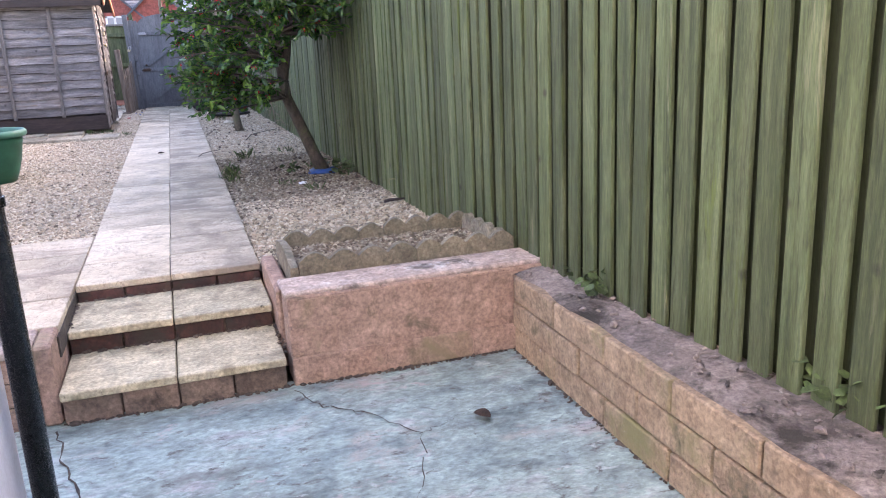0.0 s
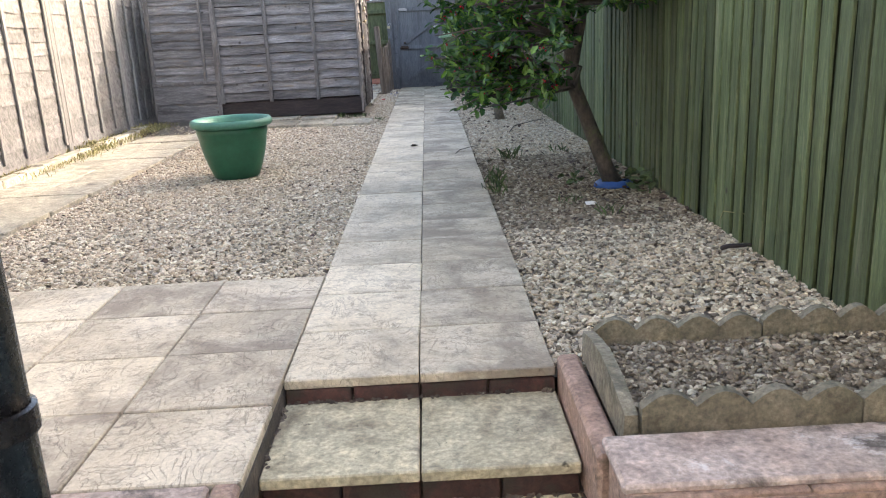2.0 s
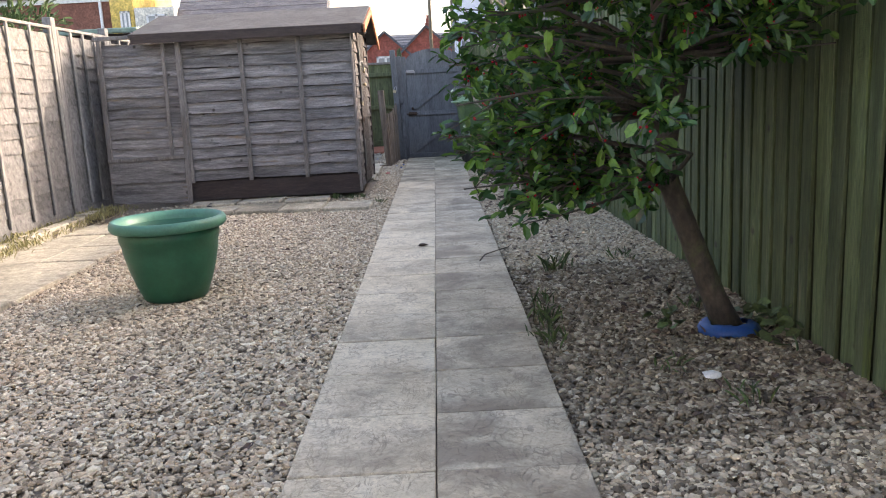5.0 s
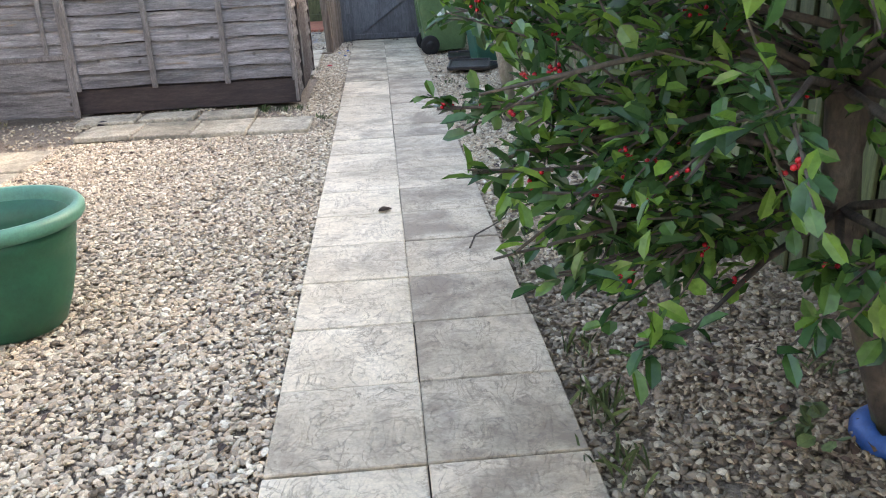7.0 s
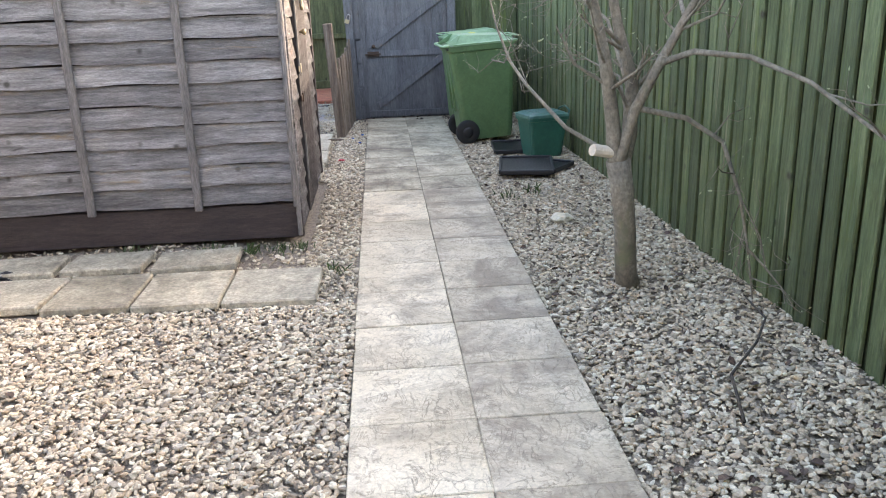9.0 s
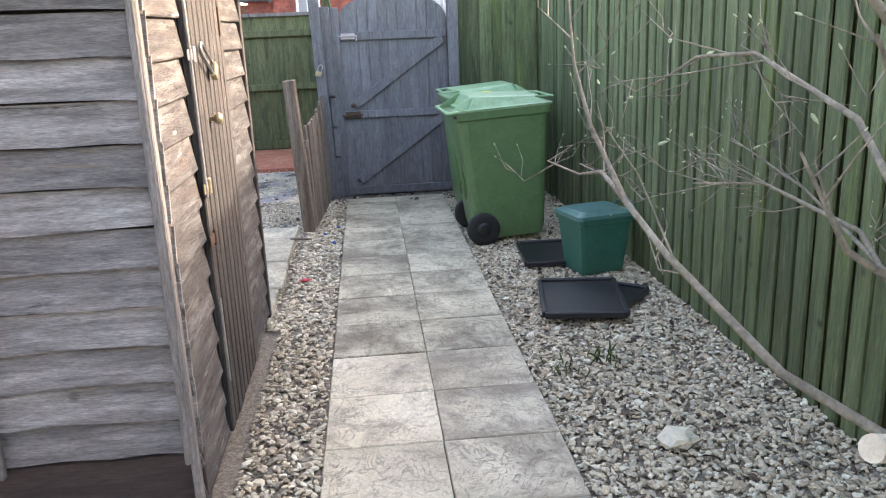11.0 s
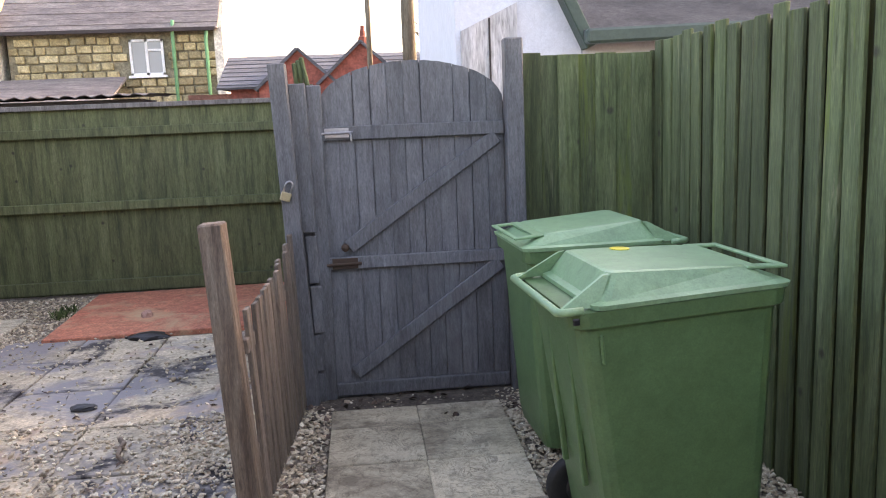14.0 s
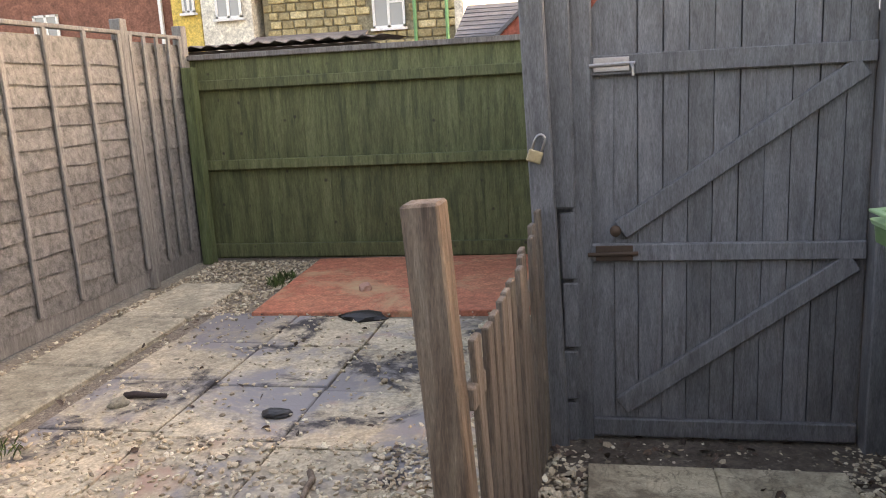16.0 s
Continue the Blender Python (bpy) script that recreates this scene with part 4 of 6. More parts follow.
loose_panel = thing("leaning_panel", "old overlap fence panel leaning beside the shed", "fence panel", (-3.1, 8.25, 0.05))
for i in range(11):
    slat(0.84, 0.100, rnd.randrange(6), pose(-3.08, 8.19 + 0.004 * i, 0.62 + 0.108 * i, -2, 0.8, 0), loose_panel, M["grey_wood"], 0.02)
for i in range(2):
    slat(0.80, 0.26, rnd.randrange(6), pose(-3.08, 8.155, 0.22 + 0.22 * i, -1, 0.6, 0), loose_panel, M["grey_wood"])
for x, w in ((-3.50, 0.045), (-2.68, 0.05), (-2.83, 0.035)):
    bm = bmesh.new()
    box(bm, (w, 0.028, 1.78 if x != -2.83 else 1.2), pose(x + 0.04, 8.16, 0.93 if x != -2.83 else 1.15, 0, 1.4, 0), 0.004)
    part("batten", bm, M["shed_batten"], loose_panel)
for z in (0.545, 1.82):
    bm = bmesh.new()
    box(bm, (0.86, 0.03, 0.04), pose(-3.07, 8.155, z, 0, -1, 0), 0.004)
    part("rail", bm, M["shed_batten"], loose_panel)


# ---- wheelie bins ----
def wheelie_bin(at, rz, sticker, tilt):
    """Built with its handle towards -x: depth along x, width along y, base at z 0."""
    ob = thing("wheelie_bin", "green two-wheeled household rubbish bin, lid shut", "bin", at, rz, "bins by the gate")
    w = pose(*at, 0, 0, rz) @ pose(0, 0, 0, 0, -tilt, 0) @ Matrix.Diagonal((1.03, 1.06, 1.04, 1)) @ pose(0.065, 0, 0)
    bm = bmesh.new()
    rows = []
    for z, x0, x1, hw in ((0.03, 0.10, 0.57, 0.225), (0.10, 0.085, 0.585, 0.233), (0.55, 0.04, 0.62, 0.25), (0.858, 0.01, 0.642, 0.263), (0.87, -0.012, 0.665, 0.278), (0.918, -0.018, 0.67, 0.281)):
        r = 0.05
        ring = []
        for cx, cy, a0 in ((x1 - r, hw - r, 0), (x0 + r, hw - r, 90), (x0 + r, -hw + r, 180), (x1 - r, -hw + r, 270)):
            for a in (0, 30, 60, 90):
                t = radians(a0 + a)
                ring.append(bm.verts.new(w @ Vector((cx + r * math.cos(t), cy + r * math.sin(t), z))))
        rows.append(ring)
    for a, b in zip(rows, rows[1:]):
        for k in range(16):
            bm.faces.new((a[k], a[(k + 1) % 16], b[(k + 1) % 16], b[k]))
    bm.faces.new(rows[0])
    bm.faces.new(rows[-1])
    part("body", bm, M["bin"], ob)
    bm = bmesh.new()
    lid = []
    for x0, x1, hw, z, fall in ((0.05, 0.672, 0.283, 0.92, 0), (0.05, 0.677, 0.285, 0.934, 0), (0.075, 0.64, 0.262, 0.940, 0), (0.12, 0.575, 0.212, 1.012, 0.075), (0.132, 0.565, 0.20, 1.016, 0.075)):
        r = 0.035
        ring = []
        for cx, cy, a0 in ((x1 - r, hw - r, 0), (x0 + r, hw - r, 90), (x0 + r, -hw + r, 180), (x1 - r, -hw + r, 270)):
            for a in (0, 30, 60, 90):
                t = radians(a0 + a)
                px = cx + r * math.cos(t)
                ring.append(bm.verts.new(w @ Vector((px, cy + r * math.sin(t), z - fall * (px - 0.12)))))
        lid.append(ring)
    for a, b in zip(lid, lid[1:]):
        for k in range(16):
            bm.faces.new((a[k], a[(k + 1) % 16], b[(k + 1) % 16], b[k]))
    bm.faces.new(lid[0])
    bm.faces.new(lid[-1])
    lid = part("lid", bm, M["bin_lid"], ob, "paler green domed lid")
    bm = bmesh.new()
    g = w @ pose(0.62, 0, 0.972, 0, 4, 0)
    for x, y, lx, ly in ((-0.035, 0, 0.04, 0.44), (0.065, 0, 0.022, 0.44), (0.015, 0.20, 0.085, 0.04), (0.015, -0.20, 0.085, 0.04)):
        box(bm, (lx, ly, 0.010), g @ pose(x, y, 0), 0.003)
    part("grip", bm, M["bin_lid"], lid)
    if sticker:
        bm = bmesh.new()
        lathe(bm, [(0.001, 0.0), (0.035, 0.0), (0.035, 0.002), (0.001, 0.003)], w @ pose(0.31, 0.165, 1.0025, 0, 4.3, 0), 14)
        part("sticker", bm, M["yellow"], lid, "yellow sticker")
    bm = bmesh.new()
    tube(bm, [w @ Vector(p) for p in ((0.02, -0.272, 0.925), (-0.035, -0.270, 0.925), (-0.052, -0.255, 0.925), (-0.052, 0.255, 0.925), (-0.035, 0.270, 0.925), (0.02, 0.272, 0.925))], 0.013, 10)
    part("handle", bm, M["bin_lid"], ob, smooth=True)
    for s in (-1, 1):
        bm = bmesh.new()
        cheek = [Vector(p) for p in ((-0.045, s * 0.238, 0.925), (0.075, s * 0.238, 0.925), (0.125, s * 0.205, 1.01), (0.105, s * 0.205, 1.008))]
        a = [bm.verts.new(w @ p) for p in cheek]
        b = [bm.verts.new(w @ (p + Vector((0, s * 0.014, 0)))) for p in cheek]
        bm.faces.new(a)
        bm.faces.new(b)
        for k in range(4):
            bm.faces.new((a[k], a[(k + 1) % 4], b[(k + 1) % 4], b[k]))
        part("hinge_arm", bm, M["bin_lid"], ob)
        bm = bmesh.new()
        box(bm, (0.02, 0.012, 0.02), w @ pose(-0.006, s * 0.285, 0.898), 0.003)
        part("hinge_cap", bm, M["black"], ob, "black hinge pin cap")
        bm = bmesh.new()
        box(bm, (0.012, 0.012, 0.09), w @ pose(0.075, s * 0.268, 0.80, 0, -2, 0), 0.004)
        part("side_rib", bm, M["bin"], ob)
        wheel = bmesh.new()
        m = w @ pose(0.13, s * 0.262, 0.112, 90, 0, 0)
        lathe(wheel, [(0.0, -0.024), (0.07, -0.024), (0.106, -0.026), (0.115, -0.016), (0.115, 0.016), (0.106, 0.026), (0.07, 0.024), (0.0, 0.024)], m, 28)
        wheel = part("wheel", wheel, M["rubber"], ob, "black solid rubber wheel", True)
        bm = bmesh.new()
        lathe(bm, [(0.0, -0.031), (0.03, -0.030), (0.05, -0.026), (0.05, 0.026), (0.03, 0.030), (0.0, 0.031)], m, 20)
        part("hub", bm, M["black"], wheel, smooth=True)
    bm = bmesh.new()
    tube(bm, [w @ Vector((0.13, -0.255, 0.112)), w @ Vector((0.13, 0.255, 0.112))], 0.011, 8)
    part("axle", bm, M["rust"], ob)
    bm = bmesh.new()
    for dy, z0, z1 in ((-0.10, 0.30, 0.80), (0.10, 0.30, 0.80)):
        box(bm, (0.02, 0.02, z1 - z0), w @ pose(0.037, dy, (z0 + z1) / 2, 0, -2.5, 0), 0.004)
    part("rear_rib", bm, M["bin"], ob)
    return ob


wheelie_bin((0.36, 11.71, -0.035), 3, True, 3.0)
wheelie_bin((1.19, 12.80, -0.025), 183, False, 0.0)

# ---- plant pot ----
pot = thing("plant_pot", "large empty green plastic plant pot on the gravel", "plant pot", (-1.55, 4.17, -0.02))
bm = bmesh.new()
m = pose(-1.55, 4.17, -0.02) @ Matrix.Scale(1.03, 4)
lathe(bm, [(0.0, 0.0), (0.165, 0.0), (0.178, 0.01), (0.213, 0.10), (0.24, 0.19), (0.258, 0.27), (0.266, 0.33), (0.271, 0.335), (0.272, 0.35), (0.276, 0.355), (0.28, 0.42), (0.262, 0.42), (0.25, 0.33), (0.185, 0.06), (0.0, 0.05)], m)
part("body", bm, M["pot"], pot, smooth=True)
bm = bmesh.new()
lathe(bm, [(0.278, 0.405), (0.308, 0.408), (0.320, 0.425), (0.320, 0.45), (0.306, 0.468), (0.288, 0.466), (0.272, 0.44), (0.262, 0.40)], m)
part("rim", bm, M["pot_rim"], pot, "paler rolled rim", True)
bm = bmesh.new()
bmesh.ops.create_circle(bm, cap_ends=True, segments=32, radius=0.225, matrix=m @ pose(0, 0, 0.20))
part("old_soil", bm, M["soil"], pot)


# ---- scalloped bed edging ----
def scallop(a, b, z, lead, group="bed edging"):
    a, b = Vector((*a, z)), Vector((*b, z))
    d = b - a
    ob = thing("edging_block", "scalloped concrete edging stone, mossy and weathered", "edging", a, group=group)
    bm, n, prev = bmesh.new(), 24, None
    side = Vector((-d.y, d.x, 0)).normalized() * 0.022
    for i in range(n + 1):
        p = a + d * i / n
        h = 0.088 + 0.04 * abs(math.sin(math.pi * (i / n * lead)))
        row = [bm.verts.new(q) for q in (p - side, p + side, p + side * 0.8 + Vector((0, 0, h)), p - side * 0.8 + Vector((0, 0, h)))]
        if prev:
            for k in range(4):
                bm.faces.new((prev[k], prev[(k + 1) % 4], row[(k + 1) % 4], row[k]))
        else:
            bm.faces.new(row)
        prev = row
    bm.faces.new(prev)
    part("stone", bm, M["edging"], ob)


for a, b, z, l in (((0.58, -0.56), (1.14, -0.57), 0.045, 4), ((1.145, -0.57), (1.645, -0.57), 0.045, 4), ((0.557, -0.56), (0.562, 0.03), 0.02, 1), ((0.585, 0.05), (1.13, 0.03), 0.015, 4), ((1.135, 0.03), (1.63, 0.01), 0.03, 4), ((1.62, -0.53), (1.60, 0.0), 0.03, 4)):
    scallop(a, b, z, l)
bm = bmesh.new()
span(bm, 0.575, 1.64, -0.6, 0.02, -0.3, 0.055)
tagged(part("bed_fill", bm, M["gravel_bed"]), "gravel filling of the small raised bed", "gravel bed", kind="structure")

# ---- holly ----
holly = thing("holly_tree", "leaning holly tree with glossy leaves and red berries", "tree", (1.33, 3.02, -0.03))
bm = bmesh.new()
tube(bm, [(1.36, 3.02, -0.08), (1.27, 3.02, 0.12), (1.17, 3.02, 0.38), (1.06, 3.02, 0.66), (1.03, 3.02, 0.96), (1.02, 3.02, 1.2), (1.02, 3.05, 1.5), (0.95, 3.15, 2.0), (0.9, 3.2, 2.7)], [0.072, 0.055, 0.05, 0.047, 0.042, 0.037, 0.032, 0.024, 0.012], 12)
tube(bm, [(1.05, 3.02, 0.80), (1.10, 3.02, 1.05), (1.15, 3.02, 1.4), (1.22, 3.1, 1.9), (1.26, 3.15, 2.5)], [0.04, 0.036, 0.03, 0.022, 0.01], 8)
tree_r = random.Random(5)
leaf_at, leaf_dir = [], []
berry_at = []
STEMS = [Vector(p) for p in ((1.06, 3.02, 0.66), (1.03, 3.02, 0.96), (1.02, 3.02, 1.2), (1.0, 3.05, 1.5), (0.95, 3.15, 2.0), (1.15, 3.02, 1.4), (1.22, 3.1, 1.9), (0.92, 3.2, 2.4))]


def crown_floor(x, y):
    if x > 1.05:
        return 1.18
    return (0.58 if y < 3.15 else 1.0) if x < 0.5 else 0.9 if y > 3.35 else 0.62


made = 0
while made < 350:
    end = Vector((tree_r.uniform(0.18, 1.58), tree_r.uniform(2.2, 4.6), tree_r.uniform(0.4, 3.1)))
    if made % 5 == 0:
        end = Vector((tree_r.uniform(1.05, 1.6), tree_r.uniform(2.2, 3.7), tree_r.uniform(1.2, 2.4)))
    if made % 18 == 1:
        end = Vector((tree_r.uniform(0.12, 0.6), tree_r.uniform(2.65, 3.12), tree_r.uniform(0.62, 1.05)))
    if made % 14 == 4:
        end = Vector((tree_r.uniform(0.35, 1.1), tree_r.uniform(3.3, 4.3), tree_r.uniform(1.0, 1.8)))
    e = ((end.x - 0.90) / 0.85) ** 2 + ((end.y - 3.3) / 1.25) ** 2 + ((end.z - 1.5) / 1.6) ** 2
    if e > (1.6 if made % 18 == 1 else 1.05) or e < 0.12 or end.z < crown_floor(end.x, end.y) or end.x > fence_x(end.y) - 0.06 or (end.x < 0.45 and end.y < 2.6):
        continue
    made += 1
    root = min(STEMS, key=lambda s: (s - end).length + 0.5 * max(0, s.z - end.z))
    mid = root.lerp(end, 0.5) + Vector((tree_r.uniform(-0.08, 0.08), tree_r.uniform(-0.08, 0.08), tree_r.uniform(-0.03, 0.12)))
    tube(bm, [root, mid, end], [0.014, 0.008, 0.003], 5, False)
    for t in range(5):
        s = tree_r.uniform(0.45, 1.0)
        base = root.lerp(mid, 2 * s) if s < 0.5 else mid.lerp(end, 2 * s - 1)
        way = (end - root).normalized() + Vector((tree_r.gauss(0, 0.6), tree_r.gauss(0, 0.6), tree_r.gauss(-0.05, 0.45)))
        way.normalize()
        tip = base + way * tree_r.uniform(0.12, 0.3)
        if tip.x > fence_x(tip.y) - 0.05 or tip.z < crown_floor(tip.x, tip.y) - 0.03 or (tip.y < 2.98 and 0.93 < tip.x < 1.25 and tip.z < 1.15) or tip.z < 0.10 or tip.x < 0.09:
            continue
        tube(bm, [base, tip], [0.004, 0.002], 4, False)
        for k in range(11):
            p = base.lerp(tip, k / 10) + Vector((tree_r.gauss(0, 0.012), tree_r.gauss(0, 0.012), tree_r.gauss(0, 0.012)))
            a = way + Vector((tree_r.gauss(0, 0.75), tree_r.gauss(0, 0.75), tree_r.gauss(0, 0.6)))
            leaf_at.append(p[:])
            leaf_dir.append(a.normalized()[:])
        if tree_r.random() < 0.22:
            for k in range(tree_r.randint(3, 6)):
                berry_at.append((base.lerp(tip, 0.6) + Vector((tree_r.gauss(0, 0.010), tree_r.gauss(0, 0.010), tree_r.gauss(-0.008, 0.008))))[:])
for tip, n in (((0.10, 3.50, 0.87), 7), ((0.13, 3.52, 1.22), 8), ((0.10, 3.55, 1.36), 6), ((0.27, 3.56, 1.08), 7), ((0.40, 2.95, 0.62), 6), ((0.20, 2.95, 0.86), 7), ((0.32, 3.62, 0.80), 6)):
    tip = Vector(tip)
    root = Vector((1.0, 3.04, max(0.8, tip.z - 0.12)))
    mid = root.lerp(tip, 0.55) + Vector((0, 0, 0.07))
    tube(bm, [root, mid, tip], [0.011, 0.008, 0.004], 6, False)
    for t in range(n):
        base = mid.lerp(tip, 0.35 + 0.6 * t / n)
        way = ((tip - mid).normalized() + Vector((tree_r.gauss(0, 0.5), tree_r.gauss(0, 0.5), tree_r.gauss(0.1, 0.5)))).normalized()
        end = base + way * tree_r.uniform(0.06, 0.14)
        if end.x < 0.06:
            continue
        tube(bm, [base, end], [0.003, 0.002], 4, False)
        for k in range(9):
            leaf_at.append((base.lerp(end, k / 8) + Vector((tree_r.gauss(0, 0.006), tree_r.gauss(0, 0.006), tree_r.gauss(0, 0.006))))[:])
            leaf_dir.append((way + Vector((tree_r.gauss(0, 0.7), tree_r.gauss(0, 0.7), tree_r.gauss(0, 0.6)))).normalized()[:])
        if t % 3 == 0:
            for k in range(5):
                berry_at.append((base.lerp(end, 0.5) + Vector((tree_r.gauss(0, 0.012), tree_r.gauss(0, 0.012), tree_r.gauss(-0.008, 0.009))))[:])
part("trunk", bm, M["bark"], holly, "leaning grey-brown trunk with crooked limbs", True)


def leaves(at, way, length, width, rng):
    """Pointed leaves, folded along the midrib and curled."""
    at, way = np.array(at), np.array(way)
    n = len(at)
    side = np.cross(way, np.stack([rng.normal(0, 0.5, n), rng.normal(0, 0.5, n), np.ones(n)], 1))
    side /= np.linalg.norm(side, axis=1, keepdims=True) + 1e-9
    up = np.cross(side, way)
    L, W = length * rng.uniform(0.65, 1.25, n), width * rng.uniform(0.75, 1.2, n)
    shape = [(0, 0, 0), (0.38, 0.44, 0.10), (0.35, 0, -0.02), (0.38, -0.44, 0.10), (0.78, 0.44, 0.0), (0.7, 0, -0.10), (0.78, -0.44, 0.0), (1.0, 0, -0.18)]
    f = np.array([(0, 2, 1), (0, 3, 2), (1, 2, 5), (1, 5, 4), (2, 3, 6), (2, 6, 5), (4, 5, 7), (5, 6, 7)])
    v = np.stack([at + way * (a * L)[:, None] + side * (b * W)[:, None] + up * (c * L * 0.8)[:, None] for a, b, c in shape], 1)
    return v.reshape(-1, 3), (f[None] + (np.arange(n) * 8)[:, None, None]).reshape(-1, 3)


v, f = leaves(leaf_at, leaf_dir, 0.066, 0.033, rng)
crown = new("crown", soup("crown", v, f, M["holly"]))
crown["label"] = "dense dark green holly foliage"
under(crown, holly)
bv, bf = ico()
b_at = np.array(berry_at)
bs = new("berries", soup("berries", (bv[None] * 0.006 + b_at[:, None]).reshape(-1, 3), (bf[None] + (np.arange(len(b_at)) * len(bv))[:, None, None]).reshape(-1, 3), M["berry"], True))
tagged(bs, "clusters of red berries", kind="stuff")
under(bs, holly)
sack = bmesh.new()
lathe(sack, [(0.10, 0.0), (0.14, 0.012), (0.125, 0.035), (0.10, 0.05), (0.082, 0.04)], pose(1.33, 3.0, -0.03), 20)
for q in sack.verts:
    q.co += Vector((0.018, 0.018, 0.012)) * noise.noise(q.co * 25)
tagged(part("plastic_sheet", sack, M["blue"], smooth=True), "crumpled blue plastic round the foot of the holly", "plastic sheet")

# ---- magnolia ----
magnolia = thing("magnolia_tree", "small bare magnolia with pale bark and furry buds", "tree", (0.93, 7.26, -0.03))
bm = bmesh.new()
mr = random.Random(21)
tube(bm, [(0.945, 7.34, -0.06), (0.915, 7.31, 0.05), (0.89, 7.27, 0.3), (0.865, 7.26, 0.5), (0.84, 7.26, 0.64)], [0.066, 0.055, 0.052, 0.056, 0.06], 12)
BOUGHS = [
    ([(0.83, 7.26, 0.58), (0.806, 7.25, 0.82), (0.753, 7.24, 1.13), (0.687, 7.22, 1.38), (0.62, 7.2, 1.9), (0.60, 7.15, 2.5)], 0.040),
    ([(0.86, 7.29, 0.58), (0.91, 7.32, 0.75), (0.92, 7.34, 1.0), (0.845, 7.34, 1.24), (0.77, 7.36, 1.6), (0.75, 7.4, 2.4)], 0.044),
    ([(0.84, 7.24, 0.64), (0.90, 7.22, 0.88), (1.005, 7.2, 1.10), (1.145, 7.18, 1.37), (1.25, 7.15, 1.8), (1.3, 7.1, 2.3)], 0.032),
    ([(1.0, 7.2, 1.09), (1.116, 7.1, 1.145), (1.283, 6.9, 1.13), (1.395, 6.6, 1.05), (1.46, 6.2, 0.90), (1.49, 5.9, 0.76)], 0.017),
    ([(0.905, 7.22, 0.89), (1.14, 7.2, 0.835), (1.28, 7.1, 0.735), (1.336, 7.0, 0.50), (1.375, 6.95, 0.24), (1.39, 6.9, 0.03)], 0.015),
    ([(1.37, 6.95, 0.26), (1.43, 6.9, 0.19), (1.47, 6.8, 0.12), (1.49, 6.7, 0.05)], 0.007),
    ([(0.82, 7.27, 0.66), (0.62, 7.42, 0.78), (0.47, 7.7, 0.97), (0.41, 7.9, 1.09), (0.46, 8.2, 1.08), (0.50, 8.6, 1.0), (0.46, 8.9, 1.0)], 0.012),
    ([(0.42, 7.86, 1.07), (0.37, 8.0, 1.24), (0.34, 8.06, 1.40), (0.33, 8.1, 1.62)], 0.008),
    ([(0.9, 7.32, 0.95), (0.88, 7.65, 1.27), (0.78, 7.95, 1.41), (0.70, 8.12, 1.40), (0.62, 8.22, 1.32)], 0.010),
    ([(0.9, 7.32, 0.8), (0.98, 7.75, 0.98), (0.88, 8.05, 1.05), (0.74, 8.2, 1.03)], 0.009),
    ([(1.1, 7.2, 1.3), (1.22, 7.7, 1.5), (1.2, 8.2, 1.6), (1.12, 8.6, 1.75)], 0.010),
    ([(0.9, 7.3, 0.75), (1.1, 7.8, 0.85), (1.2, 8.4, 0.95), (1.18, 8.9, 1.05)], 0.009),
]
buds = []


def twigs(pts, r, depth):
    """Side shoots along a limb, each with shoots of its own."""
    pts = [Vector(p) for p in pts]
    tube(bm, pts, [r * (1 - 0.75 * i / (len(pts) - 1)) for i in range(len(pts))], 8 if depth == 0 else 5, False)
    if depth == 2:
        buds.append((pts[-1], (pts[-1] - pts[-2]).normalized()))
        return
    for k in range(9 if depth == 0 else 3):
        s = mr.uniform(0.25, 1.0) * (len(pts) - 1)
        i = min(int(s), len(pts) - 2)
        p = pts[i].lerp(pts[i + 1], s - i)
        d = (pts[i + 1] - pts[i]).normalized() + Vector((mr.gauss(0, 0.7), mr.gauss(0, 0.7), mr.gauss(0.25, 0.5)))
        d.normalize()
        n = mr.uniform(0.12, 0.42) * (1 if depth == 0 else 0.5)
        q = p + d * n * 0.5 + Vector((mr.gauss(0, 0.02), mr.gauss(0, 0.02), mr.gauss(0, 0.02)))
        e = p + d * n + Vector((0, 0, 0.06 * n))
        if e.x < fence_x(e.y) - 0.04 and e.z > 0.02 and e.x > 0.30:
            twigs([p, q, e], max(0.0022, r * 0.28), depth + 1)


for pts, r in BOUGHS:
    twigs(pts, r, 0)
part("trunk", bm, M["bark_pale"], magnolia, "pale forked trunk and bare twigs", True)
bm = bmesh.new()
bmesh.ops.create_circle(bm, cap_ends=True, segments=14, radius=0.028, matrix=pose(0.708, 7.235, 0.70, 0, -70, 25))
tube(bm, [(0.81, 7.25, 0.68), (0.712, 7.236, 0.70)], 0.0285, 12)
part("cut_stub", bm, M["cut_wood"], magnolia, "pale sawn stub")
bud_rng = np.random.default_rng(2)
bm = bmesh.new()
for p, d in buds:
    s = mr.uniform(0.22, 0.45) if mr.random() < 0.94 else 1.0
    m = Matrix.Translation(p + d * 0.012 * s) @ d.to_track_quat("Z", "Y").to_matrix().to_4x4()
    prev = lathe(bm, [(0.001, -0.012 * s), (0.0055 * s, -0.006 * s), (0.006 * s, 0.004 * s), (0.001, 0.02 * s)], m, 6)
tagged(part("bud_growth", bm, plain("furry_bud", (0.36, 0.40, 0.24), 0.8), magnolia, "pale furry buds", True), kind="stuff")

bm = bmesh.new()
span(bm, -0.56, 0.70, 13.22, 13.56, -0.10, -0.035)
tagged(part("gate_soil", bm, M["soil"]), "dark soil before the foot of the gate", "soil", kind="structure")

# ---- loose gravel ----
R = np.random.default_rng(9)
fields = []


